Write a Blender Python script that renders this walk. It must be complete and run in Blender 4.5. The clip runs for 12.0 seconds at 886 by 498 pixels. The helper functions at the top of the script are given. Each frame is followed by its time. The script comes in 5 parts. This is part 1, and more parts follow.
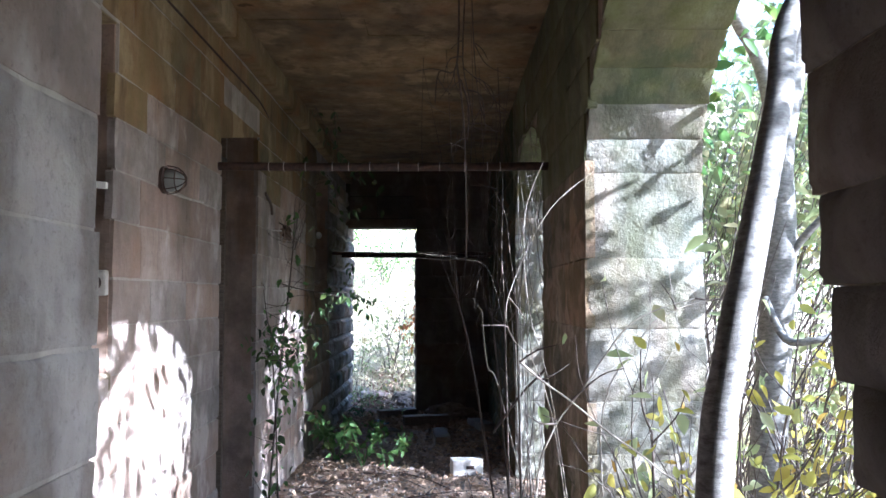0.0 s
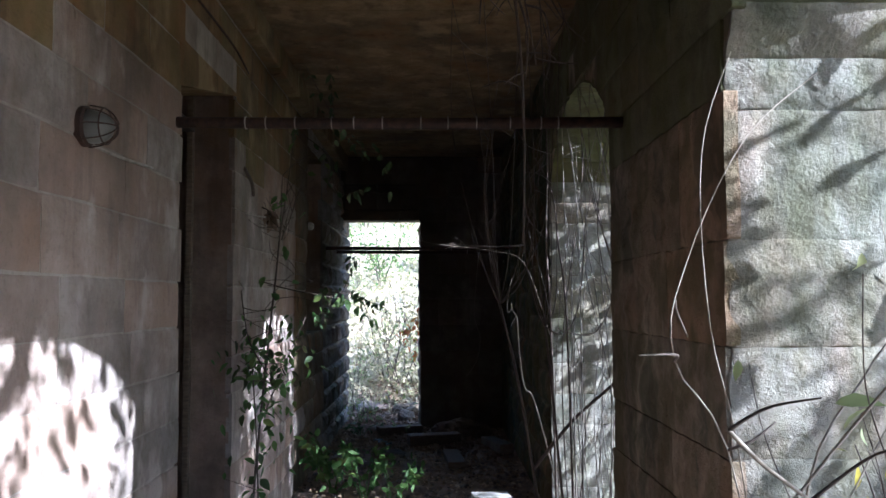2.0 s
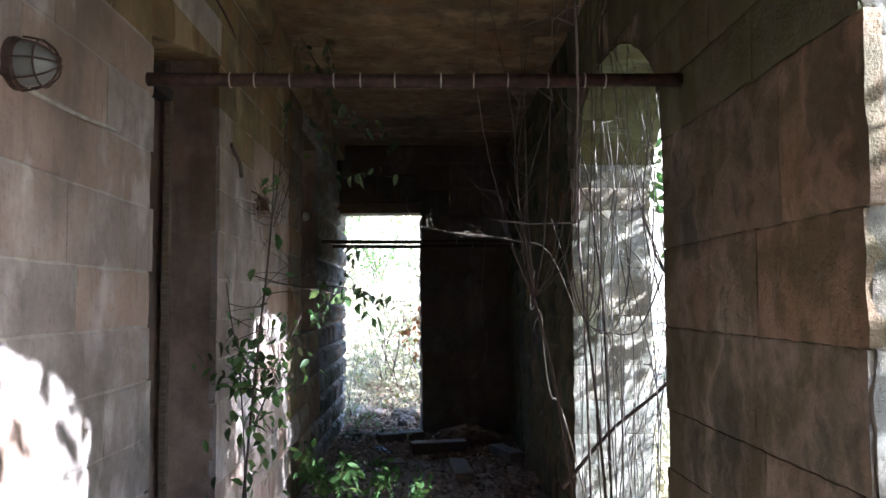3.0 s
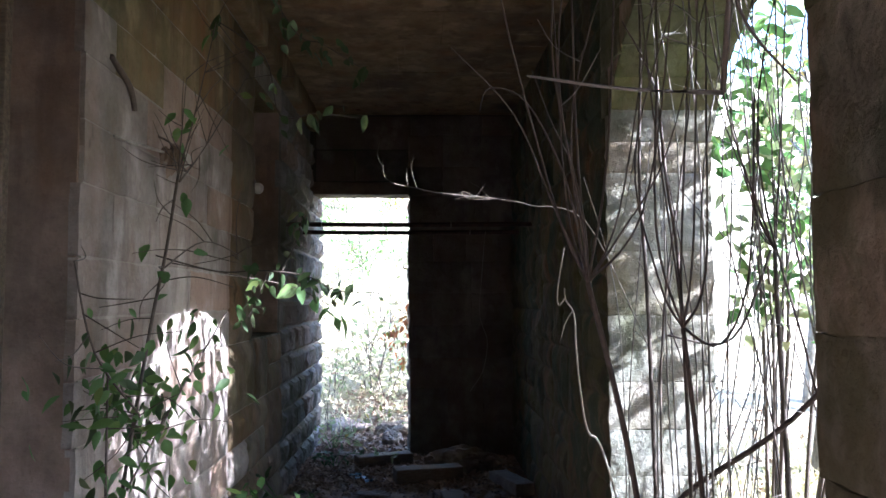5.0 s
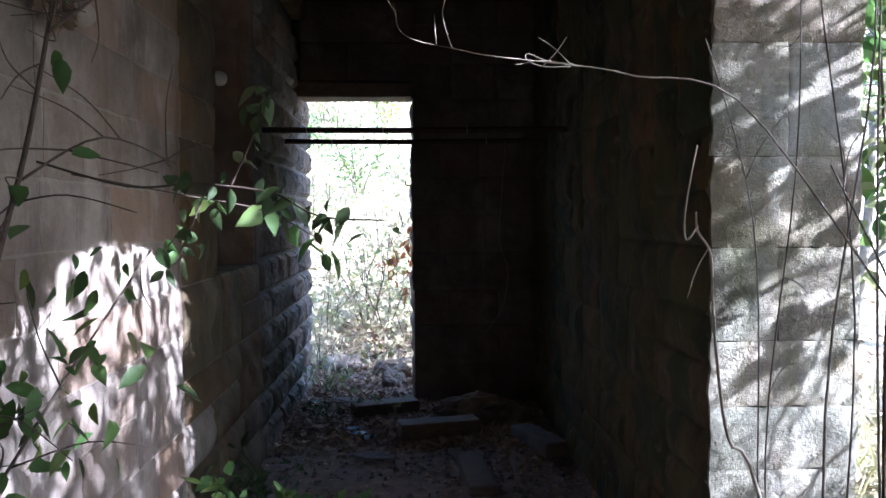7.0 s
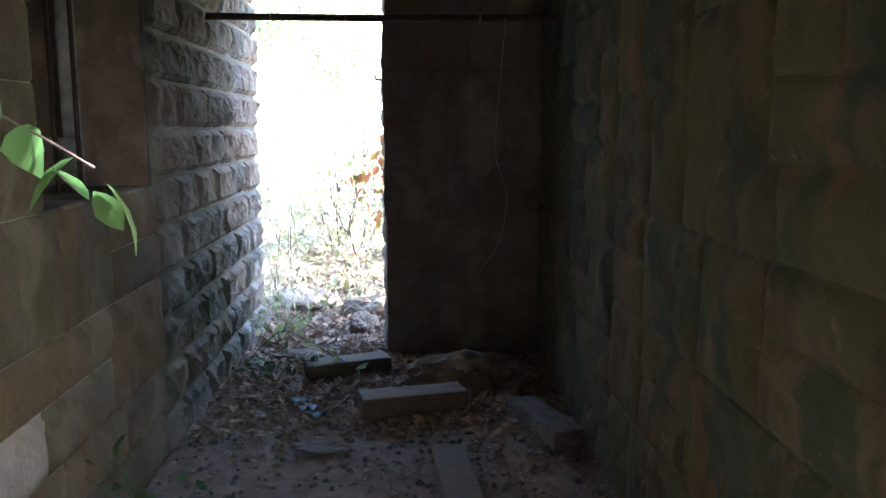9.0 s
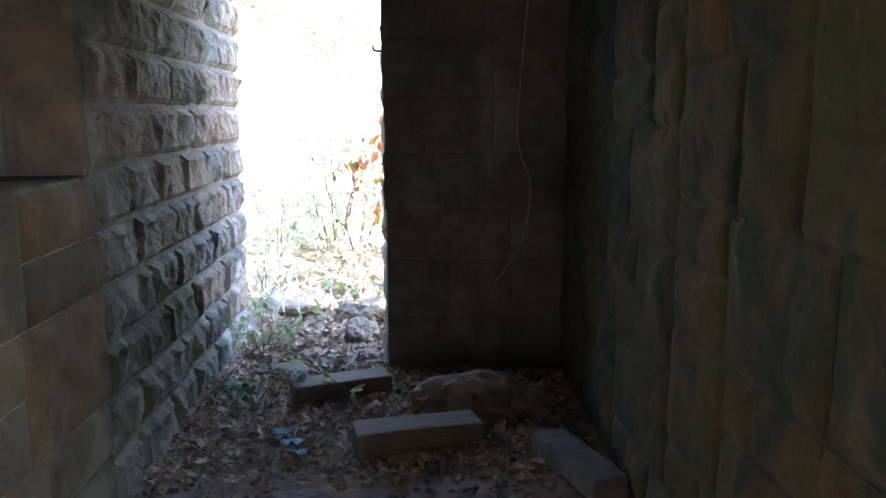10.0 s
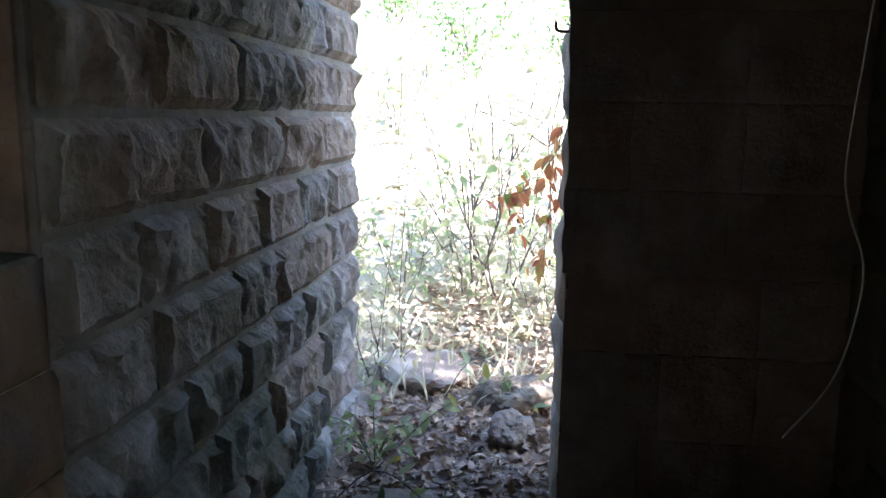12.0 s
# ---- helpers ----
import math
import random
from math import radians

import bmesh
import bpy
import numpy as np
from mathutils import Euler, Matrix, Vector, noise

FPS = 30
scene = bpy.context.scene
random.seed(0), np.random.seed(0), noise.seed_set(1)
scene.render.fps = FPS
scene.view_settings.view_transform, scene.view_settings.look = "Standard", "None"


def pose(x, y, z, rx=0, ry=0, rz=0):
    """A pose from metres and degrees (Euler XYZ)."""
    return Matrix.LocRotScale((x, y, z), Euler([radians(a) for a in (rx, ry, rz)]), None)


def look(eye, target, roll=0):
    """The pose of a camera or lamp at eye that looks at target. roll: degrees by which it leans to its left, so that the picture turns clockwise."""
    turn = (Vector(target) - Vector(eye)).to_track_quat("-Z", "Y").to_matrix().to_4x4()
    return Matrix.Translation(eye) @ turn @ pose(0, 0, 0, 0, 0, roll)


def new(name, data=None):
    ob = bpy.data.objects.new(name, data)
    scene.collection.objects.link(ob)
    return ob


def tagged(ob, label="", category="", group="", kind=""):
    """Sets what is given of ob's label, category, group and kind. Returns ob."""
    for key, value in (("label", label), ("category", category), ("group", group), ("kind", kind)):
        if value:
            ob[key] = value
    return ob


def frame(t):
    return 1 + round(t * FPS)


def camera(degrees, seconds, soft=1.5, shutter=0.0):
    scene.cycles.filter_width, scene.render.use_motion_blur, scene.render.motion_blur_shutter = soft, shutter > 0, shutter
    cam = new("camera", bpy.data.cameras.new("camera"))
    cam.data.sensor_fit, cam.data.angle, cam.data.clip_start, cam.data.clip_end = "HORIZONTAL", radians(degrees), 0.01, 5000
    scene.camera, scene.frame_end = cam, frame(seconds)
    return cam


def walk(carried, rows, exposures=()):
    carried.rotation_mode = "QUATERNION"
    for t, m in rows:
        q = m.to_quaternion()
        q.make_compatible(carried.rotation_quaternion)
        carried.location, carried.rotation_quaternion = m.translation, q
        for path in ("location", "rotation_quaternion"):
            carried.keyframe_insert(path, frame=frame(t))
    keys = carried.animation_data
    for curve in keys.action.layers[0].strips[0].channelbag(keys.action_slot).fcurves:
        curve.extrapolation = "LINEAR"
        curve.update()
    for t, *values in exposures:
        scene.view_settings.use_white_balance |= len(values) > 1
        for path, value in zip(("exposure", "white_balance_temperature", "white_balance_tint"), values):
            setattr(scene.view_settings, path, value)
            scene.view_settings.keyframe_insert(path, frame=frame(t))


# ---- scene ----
cam = camera(57.7, 12.0)
METRES, EYE, TILT, LEAN, TURN = 8.0, 1.5, 3.5, 0.0, 0.0
ROWS = [
    (0.0, 0.0, 0.0, 0.0, 0.0, 0.0, -0.0),
    (0.5, -0.0145, 0.0391, -0.0015, -0.06, -0.09, 0.04),
    (1.0, -0.0223, 0.0761, -0.003, -0.38, -0.03, 0.11),
    (1.5, -0.02, 0.1204, -0.007, -0.61, 0.03, 0.18),
    (2.0, -0.0259, 0.1504, -0.0084, -0.72, 0.06, 0.12),
    (2.5, -0.0385, 0.1857, -0.0085, -0.85, 0.02, 0.14),
    (3.0, -0.0393, 0.2221, -0.0162, -1.25, 0.08, 0.21),
    (5.0, -0.0318, 0.3898, -0.0307, -1.58, 0.09, 0.07),
    (5.5, -0.0268, 0.43, -0.0309, -1.71, 0.29, 0.03),
    (6.0, -0.0314, 0.461, -0.0319, -1.76, 0.12, -0.02),
    (6.5, -0.0425, 0.499, -0.0309, -2.07, 0.29, 0.07),
    (7.0, -0.0447, 0.5315, -0.0357, -2.12, -5.72, 0.24),
    (9.0, -0.0253, 0.7061, -0.0485, -2.3, -12.23, -0.13),
    (9.5, -0.02, 0.7404, -0.0523, -1.98, -13.14, -0.06),
    (10.0, -0.0262, 0.7936, -0.0586, -2.11, -13.19, -0.15),
    (10.5, -0.0318, 0.8292, -0.0629, 3.72, -13.06, 0.16),
    (11.0, -0.0357, 0.8843, -0.0635, 7.11, -13.17, -0.36),
    (11.5, -0.0528, 0.9382, -0.0689, 6.97, -13.37, -0.58),
    (12.0, -0.0585, 0.9811, -0.066, 6.75, -13.09, -0.55),
]
walk(cam, [(t, pose(0, 0, EYE, TILT, LEAN, TURN) @ pose(METRES * x, METRES * y, METRES * z, 90 + pitch, roll, yaw)) for t, x, y, z, yaw, pitch, roll in ROWS],
     [(0.0, 3.15, 5050, 13), (0.7, 2.4, 5050, 13), (1.5, 2.15, 5100, 13), (2.5, 2.85, 5200, 12), (3.2, 3.35, 5300, 12), (5.0, 3.55, 5250, 14), (5.5, 3.2, 5200, 16), (6.0, 2.95, 5200, 17), (6.5, 2.75, 5200, 17), (7.0, 3.05, 5200, 17), (9.0, 4.45, 5500, 12), (9.6, 4.75, 5550, 12), (10.5, 4.5, 5500, 12), (11.2, 4.4, 5500, 12), (12.0, 3.65, 5500, 12)])

# ---- light ----
SUN_EL = radians(27.1)
world = bpy.data.worlds.new("sky")
scene.world = world
world.use_nodes = True
nt = world.node_tree
sky = nt.nodes.new("ShaderNodeTexSky")
sky.sky_type = "NISHITA"
sky.sun_disc = False
sky.sun_elevation = SUN_EL
sky.sun_rotation = radians(111)
nt.nodes["Background"].inputs["Strength"].default_value = 0.15
nt.links.new(sky.outputs[0], nt.nodes["Background"].inputs["Color"])
sun = bpy.data.lights.new("sun", "SUN")
sun.energy, sun.angle, sun.color = 5.0, radians(0.53), (1.0, 0.96, 0.91)
sun_ob = new("sun", sun)
sun_dir = Vector((-1.0, 0.39, -math.tan(SUN_EL) * math.hypot(1, 0.39)))
sun_ob.matrix_basis = look(Vector((0, 0, 20)), Vector((0, 0, 20)) + sun_dir)

# ---- materials ----
rng = random.Random(7)


def shader(name):
    m = bpy.data.materials.new(name)
    m.use_nodes = True
    n, l = m.node_tree.nodes, m.node_tree.links
    return m, n, l, n["Principled BSDF"]


def noise_node(n, l, where, scale, detail=6.0, rough=0.6, stretch=None):
    if stretch:
        mp = n.new("ShaderNodeMapping")
        mp.inputs["Scale"].default_value = stretch
        l.new(where, mp.inputs["Vector"])
        where = mp.outputs[0]
    t = n.new("ShaderNodeTexNoise")
    t.inputs["Scale"].default_value = scale
    t.inputs["Detail"].default_value = detail
    t.inputs["Roughness"].default_value = rough
    l.new(where, t.inputs["Vector"])
    return t.outputs[0]


def ramp(n, l, value, lo, hi, top=1.0):
    r = n.new("ShaderNodeMapRange")
    r.inputs["From Min"].default_value, r.inputs["From Max"].default_value = lo, hi
    r.inputs["To Max"].default_value = top
    l.new(value, r.inputs["Value"])
    return r.outputs[0]


def blend(n, l, fac, a, b):
    x = n.new("ShaderNodeMix")
    x.data_type = "RGBA"
    for s, v in ((x.inputs[0], fac), (x.inputs[6], a), (x.inputs[7], b)):
        if isinstance(v, tuple):
            s.default_value = (*v, 1)
        elif isinstance(v, float):
            s.default_value = v
        else:
            l.new(v, s)
    return x.outputs[2]


def add_bump(n, l, b, layers):
    last = None
    for value, strength, distance in layers:
        k = n.new("ShaderNodeBump")
        k.inputs["Strength"].default_value, k.inputs["Distance"].default_value = strength, distance
        l.new(value, k.inputs["Height"])
        if last:
            l.new(last, k.inputs["Normal"])
        last = k.outputs[0]
    l.new(last, b.inputs["Normal"])


def stone(name, light, dark, moss=0.0, rust=0.0, soot=0.3, tint=0.5, grain=1.0, patch=0.0):
    """Weathered sandstone: block-to-block tint, stains, algae, iron streaks, pitted grain."""
    m, n, l, b = shader(name)
    pos = n.new("ShaderNodeNewGeometry").outputs["Position"]
    rnd = n.new("ShaderNodeObjectInfo").outputs["Random"]
    big = noise_node(n, l, pos, 1.3, 6, 0.6)
    mid = noise_node(n, l, pos, 6.0, 9, 0.68)
    fine = noise_node(n, l, pos, 55.0, 5, 0.7)
    streak = noise_node(n, l, pos, 3.4, 6, 0.62, (2.4, 2.4, 0.32))
    blot = noise_node(n, l, pos, 3.1, 4, 0.55, (1, 1, 0.6))
    warm = tuple(a * k for a, k in zip(light, (0.95, 0.72, 0.58)))
    c = blend(n, l, ramp(n, l, mid, 0.36, 0.64), light, dark)
    c = blend(n, l, ramp(n, l, rnd, 0.35, 1.0, tint), c, warm)
    wn = n.new("ShaderNodeTexWhiteNoise")
    wn.noise_dimensions = "1D"
    l.new(rnd, wn.inputs["W"])
    c = blend(n, l, ramp(n, l, wn.outputs[0], 0.4, 1.0, 0.5 * tint), c, tuple(a * 0.55 for a in dark))
    c = blend(n, l, ramp(n, l, big, 0.44, 0.66, min(1.0, soot * 1.5)), c, (0.065, 0.052, 0.045))
    c = blend(n, l, ramp(n, l, streak, 0.54, 0.68, soot * 1.2), c, tuple(a * 0.35 for a in dark))
    c = blend(n, l, ramp(n, l, blot, 0.44, 0.36, 0.55), c, tuple(min(0.6, a * 1.3) for a in light))
    if rust:
        c = blend(n, l, ramp(n, l, blot, 0.52, 0.66, rust), c, (0.23, 0.115, 0.05))
    if moss:
        c = blend(n, l, ramp(n, l, streak, 0.56, 0.34, moss), c, (0.085, 0.095, 0.022))
        c = blend(n, l, ramp(n, l, big, 0.56, 0.62, moss * 0.8), c, (0.022, 0.045, 0.022))
    if patch:
        film = noise_node(n, l, pos, 2.5, 5, 0.6, (1.0, 1.25, 0.8))
        spots = noise_node(n, l, pos, 11.0, 6, 0.7)
        c = blend(n, l, ramp(n, l, film, 0.5, 0.57, patch), c, (0.07, 0.069, 0.024))
        c = blend(n, l, ramp(n, l, film, 0.47, 0.4, patch), c, (0.02, 0.04, 0.022))
        c = blend(n, l, ramp(n, l, spots, 0.6, 0.7, patch * 0.7), c, (0.2, 0.18, 0.13))
    c = blend(n, l, ramp(n, l, blot, 0.69, 0.72, min(0.85, soot * 2)), c, tuple(a * 0.2 for a in warm))
    c = blend(n, l, ramp(n, l, fine, 0.55, 0.75, 0.45), c, tuple(a * 0.35 for a in dark))
    l.new(c, b.inputs["Base Color"])
    b.inputs["Roughness"].default_value = 0.92
    b.inputs["Specular IOR Level"].default_value = 0.25
    add_bump(n, l, b, ((big, 0.4, 0.03), (mid, 0.6, 0.016 * grain), (fine, 0.6, 0.005 * grain)))
    return m


def simple(name, a, b2, rough=0.8, scale=8.0, bump=0.4, dist=0.004, metal=0.0, stretch=None, island=False, spec=0.4):
    m, n, l, b = shader(name)
    pos = n.new("ShaderNodeNewGeometry").outputs["Position"]
    v = noise_node(n, l, pos, scale, 6, 0.65, stretch)
    f = ramp(n, l, v, 0.32, 0.68)
    c = blend(n, l, f, a, b2)
    if island:
        r = n.new("ShaderNodeNewGeometry").outputs["Random Per Island"]
        c = blend(n, l, ramp(n, l, r, 0.2, 1.0, 0.7), c, tuple(x * 0.45 for x in b2))
    l.new(c, b.inputs["Base Color"])
    b.inputs["Roughness"].default_value, b.inputs["Metallic"].default_value = rough, metal
    b.inputs["Specular IOR Level"].default_value = spec
    if bump:
        add_bump(n, l, b, ((v, bump, dist),))
    return m


def foliage(name, a, b2, c3, through_light=0.45):
    """Leaf: a colour of its own for each leaf, and light shining through."""
    m, n, l, b = shader(name)
    r = n.new("ShaderNodeNewGeometry").outputs["Random Per Island"]
    c = blend(n, l, ramp(n, l, r, 0.0, 0.6), a, b2)
    c = blend(n, l, ramp(n, l, r, 0.7, 1.0), c, c3)
    l.new(c, b.inputs["Base Color"])
    b.inputs["Roughness"].default_value = 0.55
    t = n.new("ShaderNodeBsdfTranslucent")
    l.new(c, t.inputs["Color"])
    mx = n.new("ShaderNodeMixShader")
    mx.inputs[0].default_value = through_light
    l.new(b.outputs[0], mx.inputs[1])
    l.new(t.outputs[0], mx.inputs[2])
    l.new(mx.outputs[0], n["Material Output"].inputs["Surface"])
    return m


STONE = stone("pink_sandstone", (0.42, 0.365, 0.335), (0.25, 0.205, 0.18), 0.1, 0.25, 0.34, 0.7, 1.6)
STONE_PIER = stone("lichened_sandstone", (0.36, 0.31, 0.245), (0.2, 0.165, 0.125), 0.3, 0.35, 0.25, 0.8, 3.0, 0.55)
# Algae green, darkened further for the shade in arch heads and top courses.
STONE_GREEN = stone("shaded_algae_sandstone", (0.15, 0.15, 0.09), (0.085, 0.088, 0.05), 0.5, 0.1, 0.2, 0.4, 2.0)
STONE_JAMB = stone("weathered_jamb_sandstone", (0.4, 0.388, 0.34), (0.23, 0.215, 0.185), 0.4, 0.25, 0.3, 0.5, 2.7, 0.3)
STONE_HIGH = stone("ochre_stained_sandstone", (0.32, 0.25, 0.145), (0.2, 0.142, 0.073), 0.3, 0.6, 0.45, 0.8, 2.0)
STONE_GREY = stone("grey_sandstone", (0.39, 0.35, 0.32), (0.25, 0.212, 0.187), 0.05, 0.25, 0.35, 0.8, 2.2)
# Moss and stains, with the base also darkened for the dim far passage.
STONE_MOSS = stone("dimmed_mossy_sandstone", (0.095, 0.078, 0.047), (0.04, 0.032, 0.02), 0.4, 0.4, 0.3, 1.0, 4.0, 0.7)
# Darker stone copy: puts shade into the colour of the unlit walls.
STONE_DARK = stone("shaded_sandstone", (0.2, 0.175, 0.155), (0.115, 0.098, 0.086), 0.25, 0.15, 0.25, 0.6, 2.0)
STONE_REVEAL = stone("brown_stained_sandstone", (0.34, 0.245, 0.195), (0.21, 0.147, 0.118), 0.1, 0.3, 0.4, 0.0)
# Brown stone darkened in its colour where daylight falls off.
STONE_DIM = stone("dimmed_brown_sandstone", (0.225, 0.18, 0.132), (0.13, 0.1, 0.072), 0.3, 0.5, 0.3, 1.0, 3.0, 0.2)
STONE_ROCK = stone("rock_faced_sandstone", (0.35, 0.337, 0.325), (0.175, 0.168, 0.162), 0.45, 0.15, 0.35, 0.9, 3.6)
MORTAR = stone("lime_mortar", (0.43, 0.385, 0.34), (0.3, 0.258, 0.222), 0.08, 0.1, 0.25, 0.0)
MORTAR_GREY = stone("weathered_grey_mortar", (0.24, 0.226, 0.21), (0.15, 0.138, 0.127), 0.3, 0.1, 0.3, 0.0)
# Mortar darkened along with the shaded end wall.
MORTAR_DARK = stone("shaded_mortar", (0.085, 0.075, 0.066), (0.05, 0.044, 0.04), 0.4, 0.1, 0.4, 0.0)
CEIL = stone("board_marked_concrete", (0.31, 0.225, 0.13), (0.175, 0.117, 0.06), 0.12, 0.5, 0.45, 0.0)
EARTH, n, l, b = shader("leaf_mould_and_brightened_straw")
pos = n.new("ShaderNodeNewGeometry").outputs["Position"]
xyz = n.new("ShaderNodeSeparateXYZ")
l.new(pos, xyz.inputs[0])
clods, blades = noise_node(n, l, pos, 9.0, 6, 0.65), noise_node(n, l, pos, 38.0, 5, 0.7)
mould = blend(n, l, ramp(n, l, clods, 0.32, 0.68), (0.29, 0.21, 0.155), (0.13, 0.092, 0.068))
straw = blend(n, l, ramp(n, l, blades, 0.34, 0.66), (0.52, 0.46, 0.34), (0.3, 0.25, 0.16))
# Straw ground outdoors, paled so that it carries the glare of the sun.
mould = blend(n, l, ramp(n, l, xyz.outputs["Y"], 12.0, 13.0), mould, straw)
mould = blend(n, l, ramp(n, l, xyz.outputs["X"], 1.15, 1.6), mould, straw)
l.new(mould, b.inputs["Base Color"])
b.inputs["Roughness"].default_value = 0.95
add_bump(n, l, b, ((clods, 0.8, 0.03), (blades, 0.5, 0.01)))
LITTER = simple("dead_leaves", (0.52, 0.4, 0.29), (0.27, 0.17, 0.11), 0.8, 30.0, 0.0, island=True)
GRIT = simple("gravel", (0.26, 0.23, 0.21), (0.12, 0.10, 0.09), 0.9, 20.0, 0.4, island=True)
IRON = simple("rusted_iron", (0.09, 0.05, 0.035), (0.03, 0.022, 0.02), 0.75, 30.0, 0.5, 0.003, 0.3)
PAINT = simple("flaking_pale_paint", (0.62, 0.62, 0.58), (0.38, 0.36, 0.32), 0.7, 14.0, 0.4)
# A step darker than the first window's paint.
MID_PAINT = simple("mid_tone_paint", (0.42, 0.41, 0.4), (0.2, 0.19, 0.18), 0.7, 14.0, 0.4)
# Weathered timber, its base also darkened for the shadow on the offcuts.
WOOD = simple("weathered_timber", (0.185, 0.14, 0.1), (0.09, 0.065, 0.046), 0.85, 12.0, 0.6, 0.006, stretch=(1, 6, 6))
# Darker timber copy that holds the dim light by the wall foot.
GREYWOOD = simple("dimmed_grey_timber", (0.16, 0.14, 0.12), (0.07, 0.06, 0.05), 0.85, 12.0, 0.6, 0.005)
# Near-black base carries the gloom of the doorway recess.
DOORWOOD = simple("near_black_timber", (0.06, 0.05, 0.045), (0.03, 0.024, 0.02), 0.9, 8.0, 0.5)
BARK = simple("grey_bark", (0.26, 0.24, 0.21), (0.10, 0.085, 0.07), 0.85, 26.0, 0.7, 0.006, stretch=(1, 1, 0.5))
BIRCH = simple("pale_lenticelled_bark", (0.24, 0.23, 0.21), (0.08, 0.07, 0.062), 0.75, 34.0, 0.6, 0.004, stretch=(1, 1, 2.5))
STEM = simple("brown_stem", (0.115, 0.088, 0.07), (0.055, 0.04, 0.034), 0.7, 40.0, 0.4, 0.002)
PALE_STEM = simple("bleached_twig", (0.34, 0.3, 0.245), (0.2, 0.165, 0.13), 0.7, 40.0, 0.3, 0.002)
GREEN = foliage("green_leaf", (0.07, 0.15, 0.045), (0.11, 0.2, 0.055), (0.17, 0.22, 0.06))
LIME = foliage("sunlit_leaf", (0.24, 0.3, 0.13), (0.33, 0.36, 0.18), (0.42, 0.38, 0.21), 0.5)
YELLOW = foliage("autumn_yellow_leaf", (0.42, 0.34, 0.06), (0.3, 0.3, 0.07), (0.4, 0.22, 0.05), 0.5)
RUSSET = foliage("russet_leaf", (0.4, 0.1, 0.05), (0.42, 0.22, 0.08), (0.25, 0.09, 0.05), 0.45)
DULL = foliage("dusty_green_leaf", (0.045, 0.085, 0.03), (0.07, 0.11, 0.04), (0.1, 0.1, 0.04), 0.3)
STRAW = foliage("dry_grass", (0.56, 0.5, 0.35), (0.46, 0.42, 0.26), (0.3, 0.31, 0.14), 0.3)
ROCK = stone("boulder_stone", (0.26, 0.205, 0.155), (0.15, 0.112, 0.084), 0.15, 0.2, 0.2, 0.3, 2.0)
CONCRETE = simple("pale_block", (0.62, 0.6, 0.57), (0.45, 0.43, 0.41), 0.9, 30.0, 0.6, 0.005)
WHITE_PLASTIC = simple("yellowed_plastic", (0.5, 0.48, 0.43), (0.35, 0.33, 0.3), 0.45, 20.0, 0.2)
OLD_WIRE = simple("dusty_wire", (0.36, 0.32, 0.28), (0.22, 0.19, 0.165), 0.7, 30.0, 0.2)
CABLE = simple("grey_cable", (0.42, 0.38, 0.33), (0.25, 0.22, 0.19), 0.6, 30.0, 0.2)
BLUE = simple("faded_blue_sheeting", (0.1, 0.17, 0.19), (0.05, 0.09, 0.11), 0.5, 20.0, 0.3)

m, n, l, b = shader("dusty_glass")
b.inputs["Base Color"].default_value = (0.19, 0.2, 0.19, 1)
b.inputs["Roughness"].default_value, b.inputs["Transmission Weight"].default_value = 0.3, 0.25
GLASS = m


# ---- mesh helpers ----
def mesh_object(name, me, material, parent=None, label=""):
    if material and not me.materials:
        me.materials.append(material)
    ob = new(name, me)
    if parent:
        ob.parent = parent
    if label:
        ob["label"] = label
    return ob


def part(name, bm, material, parent=None, label="", smooth=False):
    me = bpy.data.meshes.new(name)
    bmesh.ops.recalc_face_normals(bm, faces=bm.faces)
    if smooth:
        for f in bm.faces:
            f.smooth = True
    bm.to_mesh(me)
    bm.free()
    return mesh_object(name, me, material, parent, label)


def thing(name, label, category, group="", kind="", at=(0, 0, 0)):
    ob = new(name)
    ob.location = at
    ob.empty_display_size = 0.1
    return tagged(ob, label, category, group, kind)


def box(bm, x0, x1, y0, y1, z0, z1, m=None):
    v = [bm.verts.new((x, y, z)) for z in (z0, z1) for y in (y0, y1) for x in (x0, x1)]
    for f in ((0, 2, 3, 1), (4, 5, 7, 6), (0, 1, 5, 4), (2, 6, 7, 3), (0, 4, 6, 2), (1, 3, 7, 5)):
        bm.faces.new([v[i] for i in f])
    if m:
        bmesh.ops.transform(bm, matrix=m, verts=v)
    return v


def soft_box(x, y, z, bevel=0.01, rough=0.0, cuts=0, seed=0):
    """A box about its base centre with worn edges and an uneven surface."""
    bm = bmesh.new()
    box(bm, -x / 2, x / 2, -y / 2, y / 2, 0, z)
    bmesh.ops.bevel(bm, geom=bm.edges[:], offset=bevel, segments=2, profile=0.6, affect="EDGES")
    if cuts:
        bmesh.ops.subdivide_edges(bm, edges=bm.edges[:], cuts=cuts, use_grid_fill=True)
    if rough:
        for v in bm.verts:
            v.co += noise.noise_vector(v.co * 9 + Vector((seed * 3.1, 0, 0))) * rough
    return bm


